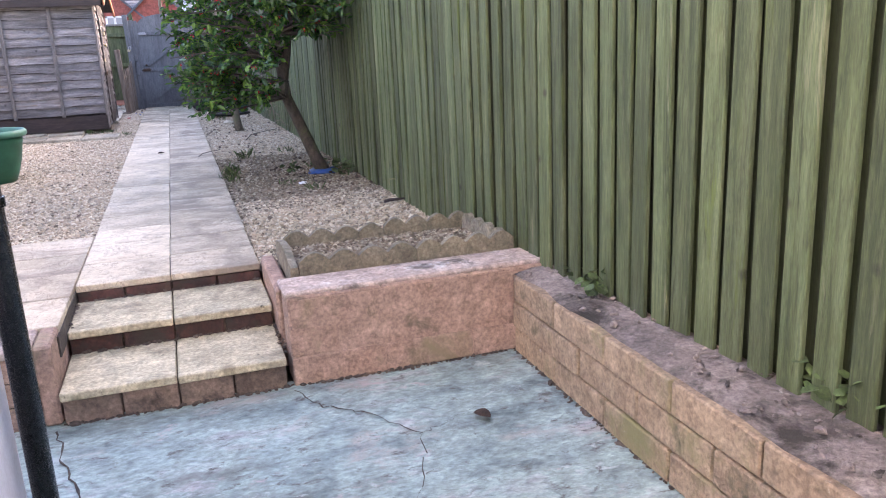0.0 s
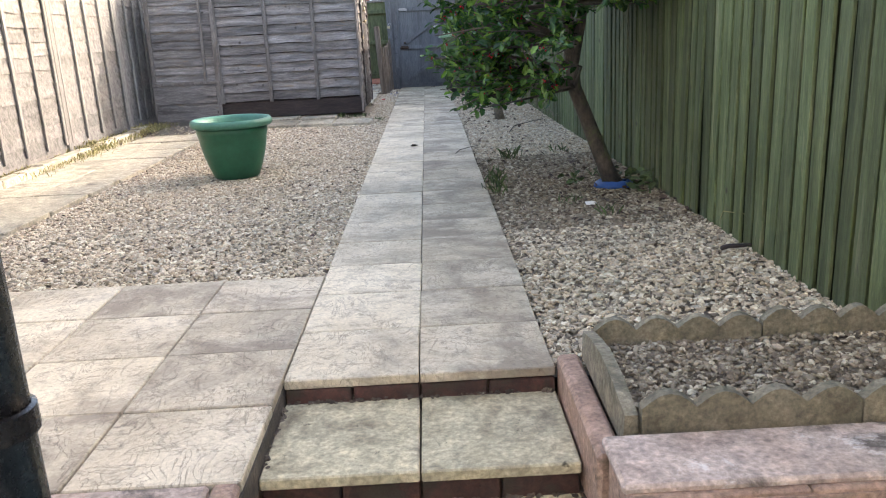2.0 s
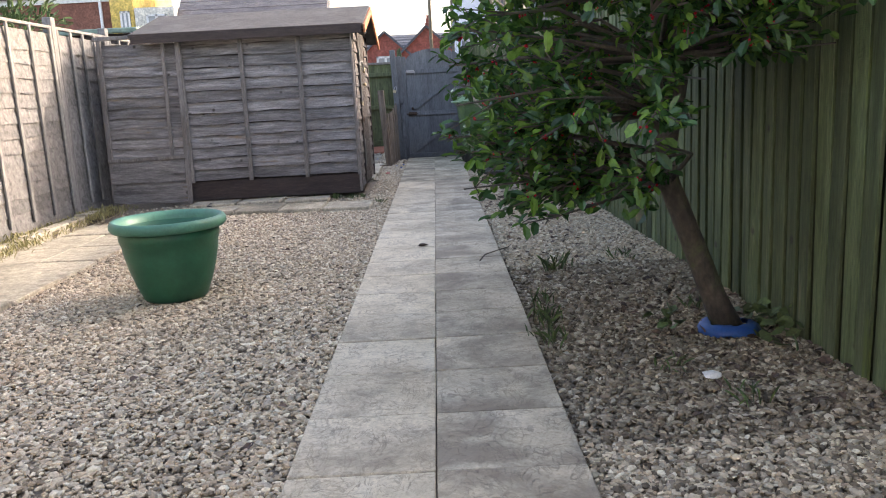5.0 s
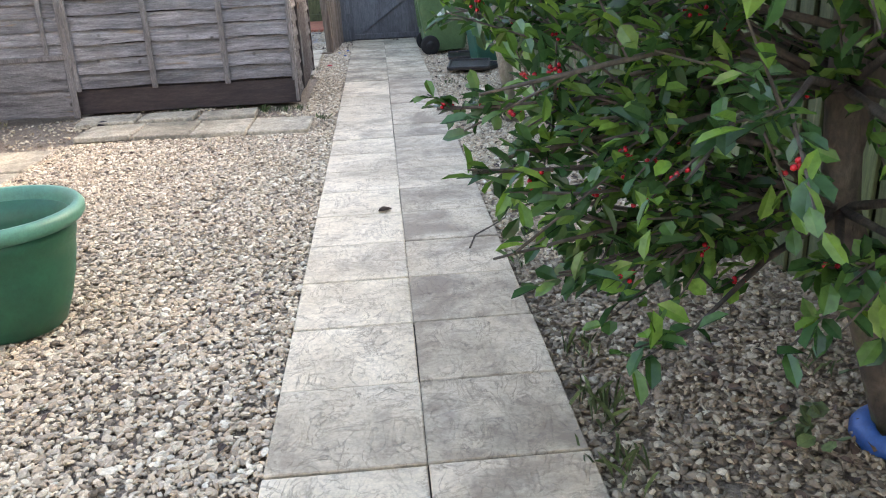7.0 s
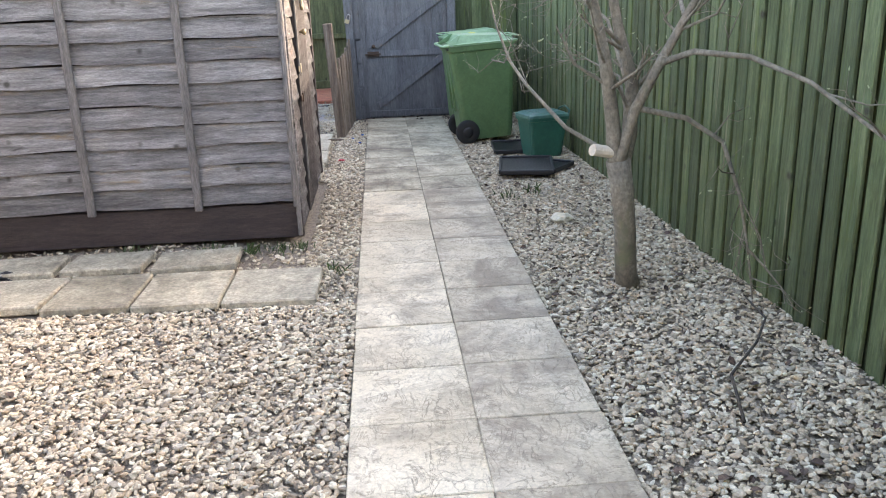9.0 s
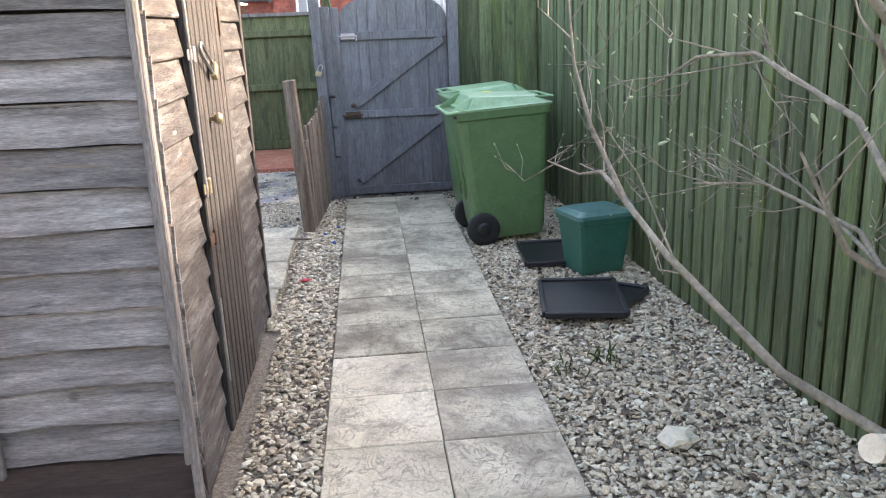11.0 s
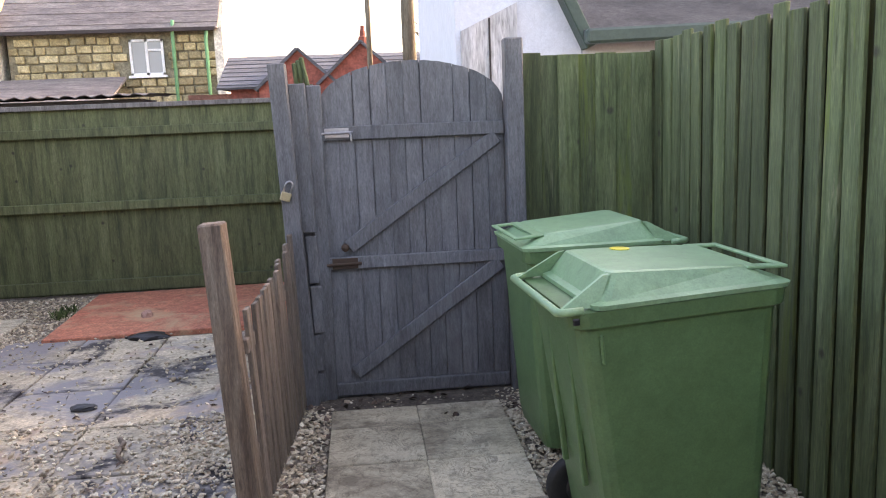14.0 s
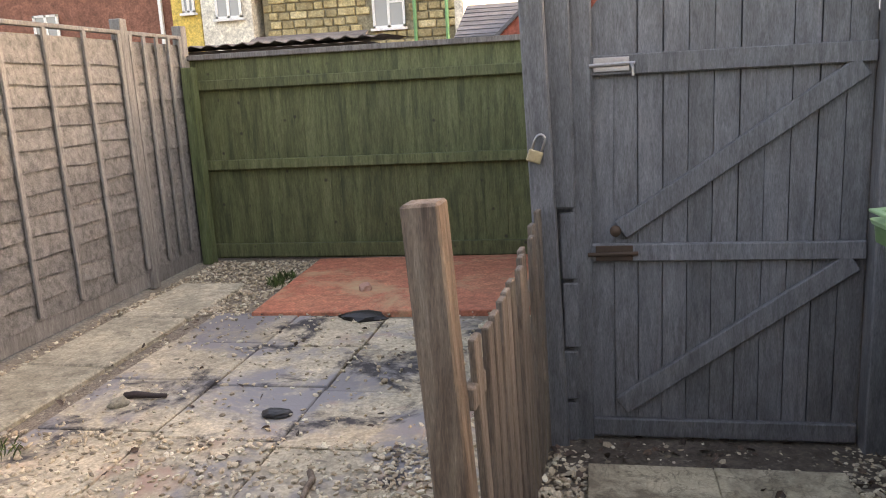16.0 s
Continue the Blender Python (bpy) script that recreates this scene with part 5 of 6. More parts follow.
def field(x0, x1, y0, y1, per, keep=None):
    xy = scatter(R, x0, x1, y0, y1, per)
    if keep is not None:
        xy = xy[keep(xy)]
    fields.append(xy)


field(-2.56, -0.455, 1.17, 4.6, 5200)
field(-2.56, -0.455, 4.6, 7.25, 4300)
field(-0.74, -0.455, 7.18, 13.4, 3000)
field(-2.66, -0.7, 7.66, 8.26, 700)
field(-3.56, -2.5, 6.4, 8.2, 300)
field(0.455, 1.7, 0.06, 1.9, 4600, lambda p: p[:, 0] < 1.64 - 0.0155 * p[:, 1])
field(0.455, 1.7, 4.5, 13.5, 4000, lambda p: p[:, 0] < 1.64 - 0.0155 * p[:, 1])
field(-1.3, -0.70, 9.95, 13.4, 1500)
field(-3.5, -1.25, 9.95, 12.6, 500)
field(-3.5, -0.6, 12.2, 13.4, 900)
field(-3.75, -2.76, 15.2, 16.88, 1500)
field(-1.0, -0.62, 13.6, 15.3, 1300)
field(-3.5, -0.9, 13.3, 15.4, 170)
field(-0.56, 0.66, 13.25, 13.5, 420)
field(0.455, 0.66, 13.0, 13.5, 1500)
field(-3.75, -3.6, 9.9, 16.8, 600)
xy = np.concatenate(fields)
z = np.array([ground_z(x, y) for x, y in xy])
clutter = ((xy[:, 0] < -0.9) & (xy[:, 1] > 12.0) & (xy[:, 1] < 15.4)) | ((xy[:, 0] < -0.75) & (xy[:, 0] > -1.25) & (xy[:, 1] > 10.0) & (xy[:, 1] < 11.9))
z[clutter] = np.maximum(z[clutter], -0.033)
g = new("gravel", stones("gravel", R, xy, z, M["gravel"]))
tagged(g, "loose buff and pinkish gravel over the garden beds", "gravel", kind="stuff")
# Stones under the holly: soil and the tree's shade both in their colour.
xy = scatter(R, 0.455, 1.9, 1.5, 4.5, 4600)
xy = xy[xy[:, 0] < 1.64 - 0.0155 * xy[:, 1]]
g = new("soiled_gravel", stones("soiled_gravel", R, xy, np.array([ground_z(x, y) for x, y in xy]), M["dirty_shaded_gravel"]))
tagged(g, "soiled brownish gravel, darkened for the shade under the holly tree", "gravel", kind="stuff")
xy = scatter(R, 0.60, 1.60, -0.54, 0.0, 6500)
g = new("bed_gravel", stones("bed_gravel", R, xy, np.full(len(xy), 0.062), M["dirty_shaded_gravel"], 0.005, 0.012))
tagged(g, "gravel heaped in the small scalloped bed", "gravel", kind="stuff")

feet = [((0.48, -0.865), (1.52, -0.865), -0.343, 150), ((1.515, -0.88), (1.515, -6.0), -0.343, 420), ((-0.45, -0.855), (0.47, -0.855), -0.343, 110), ((-0.44, -0.435), (0.44, -0.435), -0.194, 130), ((-0.44, 0.008), (0.44, 0.008), -0.084, 130),
        ((0.455, -0.84), (0.455, 0.0), -0.19, 60), ((-0.455, -0.4), (-0.455, 0.0), -0.085, 50)]
dirt_xy = np.concatenate([np.stack([R.uniform(a[0], b[0] + 1e-6, n), R.uniform(min(a[1], b[1]), max(a[1], b[1]) + 1e-6, n)], 1) + R.normal(0, 0.007, (n, 2)) for a, b, zz, n in feet])
dirt_z = np.concatenate([np.full(n, zz) for a, b, zz, n in feet])
g = new("wall_foot_dirt", stones("wall_foot_dirt", R, dirt_xy, dirt_z - 0.004, M["soil"]))
tagged(g, "dark dirt and moss gathered along step and wall feet", "dirt", kind="stuff")
xy = np.stack([R.uniform(1.545, 1.84, 420), R.uniform(-6.4, -0.9, 420)], 1)
g = new("wall_rubble", stones("wall_rubble", R, xy, np.full(len(xy), 0.052), M["rubble_top"]))
tagged(g, "crumbs of mortar and grit along the wall top", "rubble", kind="stuff")

# ---- leaf litter and weeds ----
spots = np.concatenate([scatter(R, 0.5, 1.6, 9.5, 13.5, 40), scatter(R, -0.72, -0.46, 12.1, 13.5, 90), scatter(R, 0.9, 1.65, 2.0, 4.0, 90), scatter(R, -0.45, 0.85, 12.95, 13.6, 120), scatter(R, 0.5, 1.5, 4.0, 9.0, 22), scatter(R, -2.5, -0.5, 1.3, 7.0, 5), scatter(R, -3.3, -0.8, 12.2, 15.2, 9)])
n = len(spots)
way = R.normal(size=(n, 3)) * (1, 1, 0.25)
way /= np.linalg.norm(way, axis=1, keepdims=True)
at = np.concatenate([spots, np.array([[ground_z(x, y) + 0.018] for x, y in spots])], 1)
v, f = leaves(at, way, 0.045, 0.03, R)
tagged(new("leaf_litter", soup("leaf_litter", v, f, M["dead_leaf"])), "scattered brown dead leaves on the gravel", "dead leaves", kind="stuff")


def tufts(name, spots, mat, label, spread):
    """Clumps of blades too many to count: spots of x, y, z, blades, height."""
    p, d, h = [], [], []
    for x, y, zz, n, height in spots:
        p.append(np.stack([x + R.normal(0, spread, n), y + R.normal(0, spread, n), np.full(n, zz)], 1))
        q = np.stack([R.normal(0, 0.45, n), R.normal(0, 0.45, n), np.ones(n)], 1)
        d.append(q / np.linalg.norm(q, axis=1, keepdims=True) * height)
    d = np.concatenate(d)
    v, f = leaves(np.concatenate(p), d, 1.0, 0.006, R)
    tagged(new(name, soup(name, v, f, mat)), label, "weeds", kind="stuff")


tufts("weeds", [(x, y, ground_z(x, y), n, h) for x, y, n, h in ((0.52, 3.25, 26, 0.10), (0.50, 2.95, 20, 0.08), (0.56, 3.6, 16, 0.08), (0.75, 4.35, 24, 0.11), (1.12, 2.2, 16, 0.07), (0.95, 2.55, 14, 0.06), (0.60, 9.2, 14, 0.06), (0.82, 9.3, 16, 0.08), (-0.55, 7.7, 16, 0.06), (-2.84, 16.2, 60, 0.08), (-2.84, 16.0, 60, 0.08), (-1.08, 8.05, 30, 0.07), (-0.92, 8.08, 26, 0.05), (-0.80, 8.12, 26, 0.05), (-1.3, 8.1, 24, 0.05), (-1.75, 8.12, 20, 0.05), (-2.9, 13.2, 20, 0.06), (1.2, 4.6, 14, 0.08), (1.3, 3.4, 16, 0.06))], M["weed"], "small green weeds growing through the gravel", 0.04)
tufts("dry_grass", [(-3.50 + rnd.uniform(-0.06, 0.1), 4.4 + 0.16 * k, 0.02, 110, rnd.uniform(0.03, 0.09)) for k in range(24)], M["straw"], "straggly pale grass at the foot of the panel fence", 0.10)


def broad_plant(at, n, size, spread):
    x, y, zz = at
    p = np.stack([x + R.normal(0, spread * 0.6, n), y + R.normal(0, spread, n), zz + np.abs(R.normal(0.02, 0.03, n))], 1)
    d = R.normal(size=(n, 3)) * (1, 1, 0.5)
    d /= np.linalg.norm(d, axis=1, keepdims=True)
    v, f = leaves(p, d, size, size * 0.9, R)
    tagged(new("ivy", soup("ivy", v, f, M["weed"])), "small leafy ivy plant on the wall top", "plant", group="wall plants")


broad_plant((1.72, -1.32, 0.07), 60, 0.05, 0.09)
broad_plant((1.80, -2.55, 0.10), 40, 0.05, 0.07)
broad_plant((1.78, -3.0, 0.08), 40, 0.05, 0.10)
broad_plant((1.48, 2.95, 0.0), 50, 0.07, 0.14)
broad_plant((1.05, 3.0, 0.02), 14, 0.06, 0.05)

# ---- streamers on the fence ----
bunting = thing("bunting", "faded red, white and blue ribbon streamers on the fence", "bunting", (1.86, -2.45, 1.34))
for k, (c, dy, l) in enumerate((("red", 0.0, 0.22), ("white", 0.02, 0.2), ("blue", 0.035, 0.2), ("red", 0.05, 0.14), ("caddy_lid", -0.07, 0.16))):
    bm, prev = bmesh.new(), None
    for i in range(9):
        s = i / 8
        x, y, zz = 1.85 - 0.02 * s + 0.006 * math.sin(7 * s + k), -2.46 + dy + 0.02 * math.sin(5 * s + k), 1.34 - l * s
        row = [bm.verts.new((x, y, zz)), bm.verts.new((x, y + 0.016, zz - 0.004)), bm.verts.new((x + 0.002, y + 0.016, zz - 0.004)), bm.verts.new((x + 0.002, y, zz))]
        if prev:
            for q in range(4):
                bm.faces.new((prev[q], prev[(q + 1) % 4], row[(q + 1) % 4], row[q]))
        prev = row
    part("ribbon", bm, M[c], bunting)

# ---- caddy and trays ----
caddy = thing("food_caddy", "small teal food-waste caddy with a pale lid", "caddy", (1.17, 10.72, -0.03))
w = pose(1.17, 10.72, -0.03, 0, 0, 14)


def rounded_rows(bm, w, rows, r=0.03):
    prev = None
    for z, hx, hy in rows:
        ring = []
        for sx, sy, a0 in ((1, 1, 0), (-1, 1, 90), (-1, -1, 180), (1, -1, 270)):
            for a in (0, 45, 90):
                t = radians(a0 + a)
                ring.append(bm.verts.new(w @ Vector((sx * (hx - r) + r * math.cos(t), sy * (hy - r) + r * math.sin(t), z))))
        if prev:
            for k in range(12):
                bm.faces.new((prev[k], prev[(k + 1) % 12], ring[(k + 1) % 12], ring[k]))
        else:
            bm.faces.new(ring)
        prev = ring
    bm.faces.new(prev)


bm = bmesh.new()
rounded_rows(bm, w, [(0.0, 0.14, 0.115), (0.02, 0.15, 0.125), (0.335, 0.185, 0.155), (0.34, 0.198, 0.166), (0.368, 0.20, 0.168)])
part("body", bm, M["caddy"], caddy)
bm = bmesh.new()
rounded_rows(bm, w, [(0.37, 0.203, 0.171), (0.392, 0.199, 0.167), (0.398, 0.18, 0.15), (0.412, 0.15, 0.12)])
part("lid", bm, M["caddy_lid"], caddy, "pale teal lid")
bm = bmesh.new()
tube(bm, [w @ Vector(p) for p in ((0.19, -0.12, 0.33), (0.225, -0.10, 0.41), (0.23, 0.0, 0.44), (0.225, 0.10, 0.41), (0.19, 0.12, 0.33))], 0.009, 8)
part("handle", bm, M["caddy"], caddy, smooth=True)


def tray(at, rz, tilt, sx, sy):
    ob = thing("crate_lid", "black plastic crate lid lying on the gravel", "lid", at, rz, "crate lids")
    w = pose(*at, tilt, 0, rz)
    bm = bmesh.new()
    box(bm, (sx, sy, 0.012), w @ pose(0, 0, 0.012), 0.004)
    part("panel", bm, M["black"], ob)
    bm = bmesh.new()
    for x, y, lx, ly in ((0, sy / 2, sx, 0.024), (0, -sy / 2, sx, 0.024), (sx / 2, 0, 0.024, sy - 0.024), (-sx / 2, 0, 0.024, sy - 0.024)):
        box(bm, (lx, ly, 0.036), w @ pose(x, y, 0.016), 0.005)
    part("rim", bm, M["black"], ob)


tray((1.02, 10.10, -0.01), -40, 0, 0.40, 0.50)
tray((0.90, 10.02, 0.025), -9, 1, 0.43, 0.54)
tray((0.98, 11.04, -0.01), -4, 0, 0.42, 0.52)


# ---- small litter ----
def lump(name, at, size, mat, label, category, seed=0):
    bm = bmesh.new()
    bmesh.ops.create_icosphere(bm, subdivisions=2, radius=1.0)
    for q in bm.verts:
        q.co = q.co * (1 + 0.35 * noise.noise(q.co * 1.7 + Vector((seed, 0, 0))))
        q.co = Vector((q.co.x * size[0], q.co.y * size[1], max(q.co.z, -0.6) * size[2])) + Vector(at)
    return tagged(part(name, bm, mat), label, category)


def curled_leaf(name, at, way, size, label):
    """One dry leaf, its sides and tip curled up, lying on the ground."""
    bm, n, rows = bmesh.new(), 8, []
    d = Vector((*way, 0)).normalized()
    s = Vector((-d.y, d.x, 0))
    for i in range(n + 1):
        u = i / n
        w = 0.36 * size * math.sin(math.pi * min(1, 0.06 + u * 0.94)) ** 0.8
        base = Vector(at) + d * size * (u - 0.5) + Vector((0, 0, 0.004 + size * 0.25 * max(0, u - 0.55) ** 1.5))
        rows.append([bm.verts.new(base + s * w * k + Vector((0, 0, abs(k) * w * (0.7 - 0.3 * u)))) for k in (-1, -0.5, 0, 0.5, 1)])
    for a, b in zip(rows, rows[1:]):
        for k in range(4):
            bm.faces.new((a[k], a[k + 1], b[k + 1], b[k]))
    bmesh.ops.solidify(bm, geom=bm.faces[:], thickness=0.0012)
    return tagged(part(name, bm, M["dead_leaf"]), label, "leaf")


curled_leaf("dry_leaf", (-0.085, 5.22, 0.002), (1, 0.3), 0.075, "curled dark dry leaf on the path")
lump("dry_leaf", (-2.35, 7.82, 0.03), (0.06, 0.05, 0.04), M["black"], "dark lump beside the loose slabs", "debris", 7)
lump("pale_stone", (0.86, 8.52, 0.0), (0.07, 0.06, 0.04), plain("pale_stone", (0.6, 0.55, 0.42), 0.8), "pale shell-like stone on the gravel", "stone", 2)
lump("white_scrap", (1.045, 2.39, 0.0), (0.04, 0.03, 0.012), M["white"], "scrap of white plastic on the gravel", "litter", 3)
lump("white_scrap", (1.6, 4.9, 0.0), (0.03, 0.03, 0.012), M["white"], "scrap of white plastic on the gravel", "litter", 4)
for x, y in ((-0.60, 12.02), (-0.50, 12.22), (-0.52, 11.75)):
    lump("blue_scrap", (x, y, ground_z(x, y) + 0.012), (0.018, 0.014, 0.012), M["blue"], "scrap of blue plastic on the gravel", "litter", x * 9)
lump("red_leaf", (-0.665, 10.80, 0.0), (0.03, 0.025, 0.01), M["red"], "bright red scrap on the gravel", "litter", 5)
lump("brick_piece", (-2.05, 15.76, 0.01), (0.05, 0.04, 0.04), plain("pink_brick", (0.5, 0.3, 0.24), 0.9), "broken pink brick on the red pad", "brick", 6)
lump("charred_heap", (-1.90, 15.17, -0.03), (0.16, 0.09, 0.04), M["black"], "charred black remains on the paving", "debris", 8)
lump("black_lid", (-1.86, 13.64, -0.02), (0.075, 0.045, 0.02), M["black"], "flattened black plastic on the paving", "debris", 9)
curled_leaf("dry_leaf", (1.12, -1.47, -0.335), (0.6, -1), 0.085, "dead brown leaf on the blue patio")
lump("rubble", (-2.70, 13.70, -0.02), (0.05, 0.05, 0.03), M["slab_old"], "lump of pale rubble on the paving", "rubble", 12)
lump("rubble", (-3.1, 13.0, -0.02), (0.09, 0.05, 0.03), M["slab_old"], "lump of pale rubble on the paving", "rubble", 13)
for at, way, l, r, mat in (((0.29, 4.58, 0.008), (0.30, 0.55), 0.55, 0.004, "bark"), ((-2.72, 13.78, -0.02), (1, 0.06), 0.22, 0.018, "dark_board"), ((-1.50, 13.1, -0.02), (0.3, -1), 0.30, 0.014, "post_wood"), ((-0.84, 11.75, 0.02), (1, -0.1), 0.16, 0.012, "post_wood"), ((0.9, 5.9, 0.0), (0.5, 1.0), 1.2, 0.006, "bark"), ((1.45, 1.25, 0.0), (1, 0.2), 0.16, 0.012, "dark_board")):
    bm = bmesh.new()
    d = Vector((*way, 0)).normalized()
    nn = Vector((-d.y, d.x, 0))
    pts = [Vector(at) + d * l * s + nn * 0.05 * l * math.sin(7 * s) + Vector((0, 0, 0.004 + 0.03 * l * math.sin(math.pi * s))) for s in (0, 0.25, 0.5, 0.75, 1)]
    tube(bm, pts, [r, r, r * 0.9, r * 0.8, r * 0.6], 7)
    tagged(part("stick", bm, M[mat], smooth=True), "broken brown stick lying on the ground", "stick", group="fallen sticks")
wire = bmesh.new()
tube(wire, [(1.62, 1.75, 0.02), (1.58, 1.6, 0.10), (1.66, 1.35, 0.13), (1.70, 1.15, 0.05), (1.70, 1.1, 0.0)], 0.0025, 5)
tagged(part("garden_wire", wire, M["straw"], smooth=True), "loop of pale garden wire beside the fence", "wire")

# ---- beyond the fences ----
M["cotswold"] = surface("golden_stone", [(0.30, 0.23, 0.12), (0.46, 0.37, 0.2), (0.52, 0.45, 0.28)], 2, 20, 0.9, 0.01, tint=0.3)
M["stone_mortar"] = surface("stone_mortar", [(0.22, 0.19, 0.12), (0.32, 0.28, 0.19)], 2, 20, 0.9, 0.01)
M["slate"] = surface("stone_tile_roof", [(0.13, 0.11, 0.11), (0.22, 0.19, 0.18), (0.28, 0.25, 0.23)], 1.2, 18, 0.9, 0.01, (0.5, 3, 3), stain=[((0.3, 0.25, 0.14), 4, 0.62, 0.7)])
M["blue_slate"] = surface("blue_slate_roof", [(0.07, 0.075, 0.085), (0.13, 0.135, 0.15)], 1.5, 15, 0.7, 0.01, (0.5, 3, 3))
M["red_brick"] = surface("red_brickwork", [(0.26, 0.075, 0.055), (0.34, 0.11, 0.08)], 2, 14, 0.9, 0.006)
M["dull_brick"] = surface("brown_brickwork", [(0.2, 0.085, 0.06), (0.3, 0.13, 0.09)], 2, 14, 0.9, 0.006)
M["cream"] = surface("cream_render", [(0.72, 0.68, 0.58), (0.8, 0.76, 0.66)], 1, 14, 0.9, 0.004)
M["ochre"] = surface("yellow_render", [(0.68, 0.48, 0.12), (0.76, 0.56, 0.18)], 1, 14, 0.9, 0.004)
M["pipe_green"] = plain("green_pipe_paint", (0.16, 0.42, 0.22), 0.5)
M["roof_green"] = surface("green_roof_sheet", [(0.16, 0.24, 0.19), (0.24, 0.33, 0.27)], 1, 14, 0.7, 0.004)
M["dark_green"] = plain("dark_green_board", (0.045, 0.075, 0.06), 0.5)
M["pole"] = surface("utility_pole_wood", [(0.15, 0.125, 0.09), (0.24, 0.21, 0.16)], 2, 30, 0.85, 0.004, (4, 4, 0.5))
M["pale_panel"] = surface("pale_metal_panel", [(0.42, 0.42, 0.44), (0.56, 0.52, 0.5)], 1.2, 20, 0.35, 0.001, (3, 3, 0.4))
M["zinc"] = surface("rusty_corrugated_sheet", [(0.09, 0.07, 0.06), (0.2, 0.17, 0.15)], 3, 30, 0.8, 0.003)
gm, gn, gb = begin("window_glass")
gb.inputs["Base Color"].default_value, gb.inputs["Roughness"].default_value, gb.inputs["Metallic"].default_value = (0.30, 0.32, 0.34, 1), 0.06, 0.0
M["glass"] = gm


def slab_part(name, mat, parent, x0, x1, y0, y1, z0, z1, bevel=0.0, label=""):
    bm = bmesh.new()
    span(bm, x0, x1, y0, y1, z0, z1, bevel)
    return part(name, bm, M[mat], parent, label)


def window(parent, x0, x1, y, z0, z1, bars=True):
    win = slab_part("window", "glass", parent, x0, x1, y - 0.02, y + 0.02, z0, z1)
    for a, b, c, d in ((x0, x1, z0, z0 + 0.07), (x0, x1, z1 - 0.07, z1), (x0, x0 + 0.07, z0, z1), (x1 - 0.07, x1, z0, z1), ((x0 + x1) / 2 - 0.04, (x0 + x1) / 2 + 0.04, z0, z1)):
        slab_part("frame", "white", win, a, b, y - 0.06, y - 0.021, c, d)
    if bars:
        slab_part("frame", "white", win, (x0 + x1) / 2, x1, y - 0.055, y - 0.021, (z0 + z1) / 2 + 0.18, (z0 + z1) / 2 + 0.24)
    slab_part("sill", "white", win, x0 - 0.06, x1 + 0.06, y - 0.14, y, z0 - 0.07, z0)


def gable_roof(parent, mat, x0, x1, y0, y1, ze, zr, label=""):
    """Ridge along x; overlapping tile courses on the near slope."""
    ym = (y0 + y1) / 2
    d = Vector((0, ym - y0, zr - ze))
    n = 15
    for k in range(n):
        bm = bmesh.new()
        s = (k + 0.5) / n
        box(bm, (x1 - x0, d.length / n * 1.25, 0.05), pose((x0 + x1) / 2, y0 + d.y * s, ze + d.z * s + 0.01 * (k % 2), math.degrees(math.atan2(d.z, d.y)) - 2.5, 0, 0))
        part("tile_course", bm, M[mat], parent, label)
    bm = bmesh.new()
    a = [bm.verts.new(p) for p in ((x0, y0, ze), (x1, y0, ze), (x1, ym, zr), (x0, ym, zr), (x0, y1, ze), (x1, y1, ze))]
    for q in ((0, 1, 2, 3), (3, 2, 5, 4), (0, 3, 4), (1, 5, 2), (0, 4, 5, 1)):
        bm.faces.new([a[i] for i in q])
    part("roof", bm, M[mat], parent, label)


def settle(ob, dx, dz):
    """Shift a finished building sideways and in height."""
    ob.matrix_basis = pose(dx, 0, dz) @ ob.matrix_basis


cottage = thing("stone_cottage", "golden stone cottage with a mossy tiled roof", "house", (-6, 36, -0.1))
slab_part("wall", "stone_mortar", cottage, -9.1, -3.20, 34.04, 39.0, -0.1, 4.05)
sr = random.Random(3)
for row in range(10):
    zc = 1.55 + 0.25 * row
    x = -9.1 + sr.uniform(0, 0.3)
    while x < -3.45:
        wd = sr.choice((0.30, 0.38, 0.46, 0.56))
        if not (x + wd > -5.72 and x < -4.62 and zc > 2.55 and zc < 3.9):
            piece("stone", (wd - 0.05, 0.10, 0.205), pose(x + wd / 2, 34.02, zc + sr.uniform(-0.012, 0.012)), cottage, M["cotswold"], 0.02)
        x += wd
bm = bmesh.new()
a = [bm.verts.new(p) for p in ((-3.2, 33.95, -0.1), (-3.2, 39.05, -0.1), (-3.2, 39.05, 4.1), (-3.2, 36.5, 7.0), (-3.2, 33.95, 4.1))]
b = [bm.verts.new(p.co + Vector((0.25, 0, 0))) for p in a]
bm.faces.new(a)
bm.faces.new(b)
for i in range(5):
    bm.faces.new((a[i], a[(i + 1) % 5], b[(i + 1) % 5], b[i]))
part("gable", bm, M["cream"], cottage, "pale cream rendered gable")
gable_roof(cottage, "slate", -9.3, -3.05, 33.75, 39.2, 4.05, 6.9, "weathered stone tiles")
slab_part("chimney", "dull_brick", cottage, -3.95, -3.35, 35.2, 36.0, 4.9, 7.6)
slab_part("chimney", "cream", cottage, -8.45, -7.95, 35.0, 35.7, 4.9, 7.4)
window(cottage, -5.66, -4.68, 34.0, 2.76, 3.80)
for x, top in ((-4.37, 4.3), (-3.42, 4.0)):
    bm = bmesh.new()
    tube(bm, [(x, 33.88, 0), (x, 33.88, top - 0.25), (x + 0.05, 33.8, top)], 0.055, 8)
    part("drainpipe", bm, M["pipe_green"], cottage, "green painted drainpipe", True)
slab_part("gutter", "dark_board", cottage, -9.2, -3.1, 33.66, 33.78, 3.98, 4.08)
bm = bmesh.new()
box(bm, (3.6, 1.9, 0.08), pose(-7.6, 33.0, 2.35, 22, 0, 0))
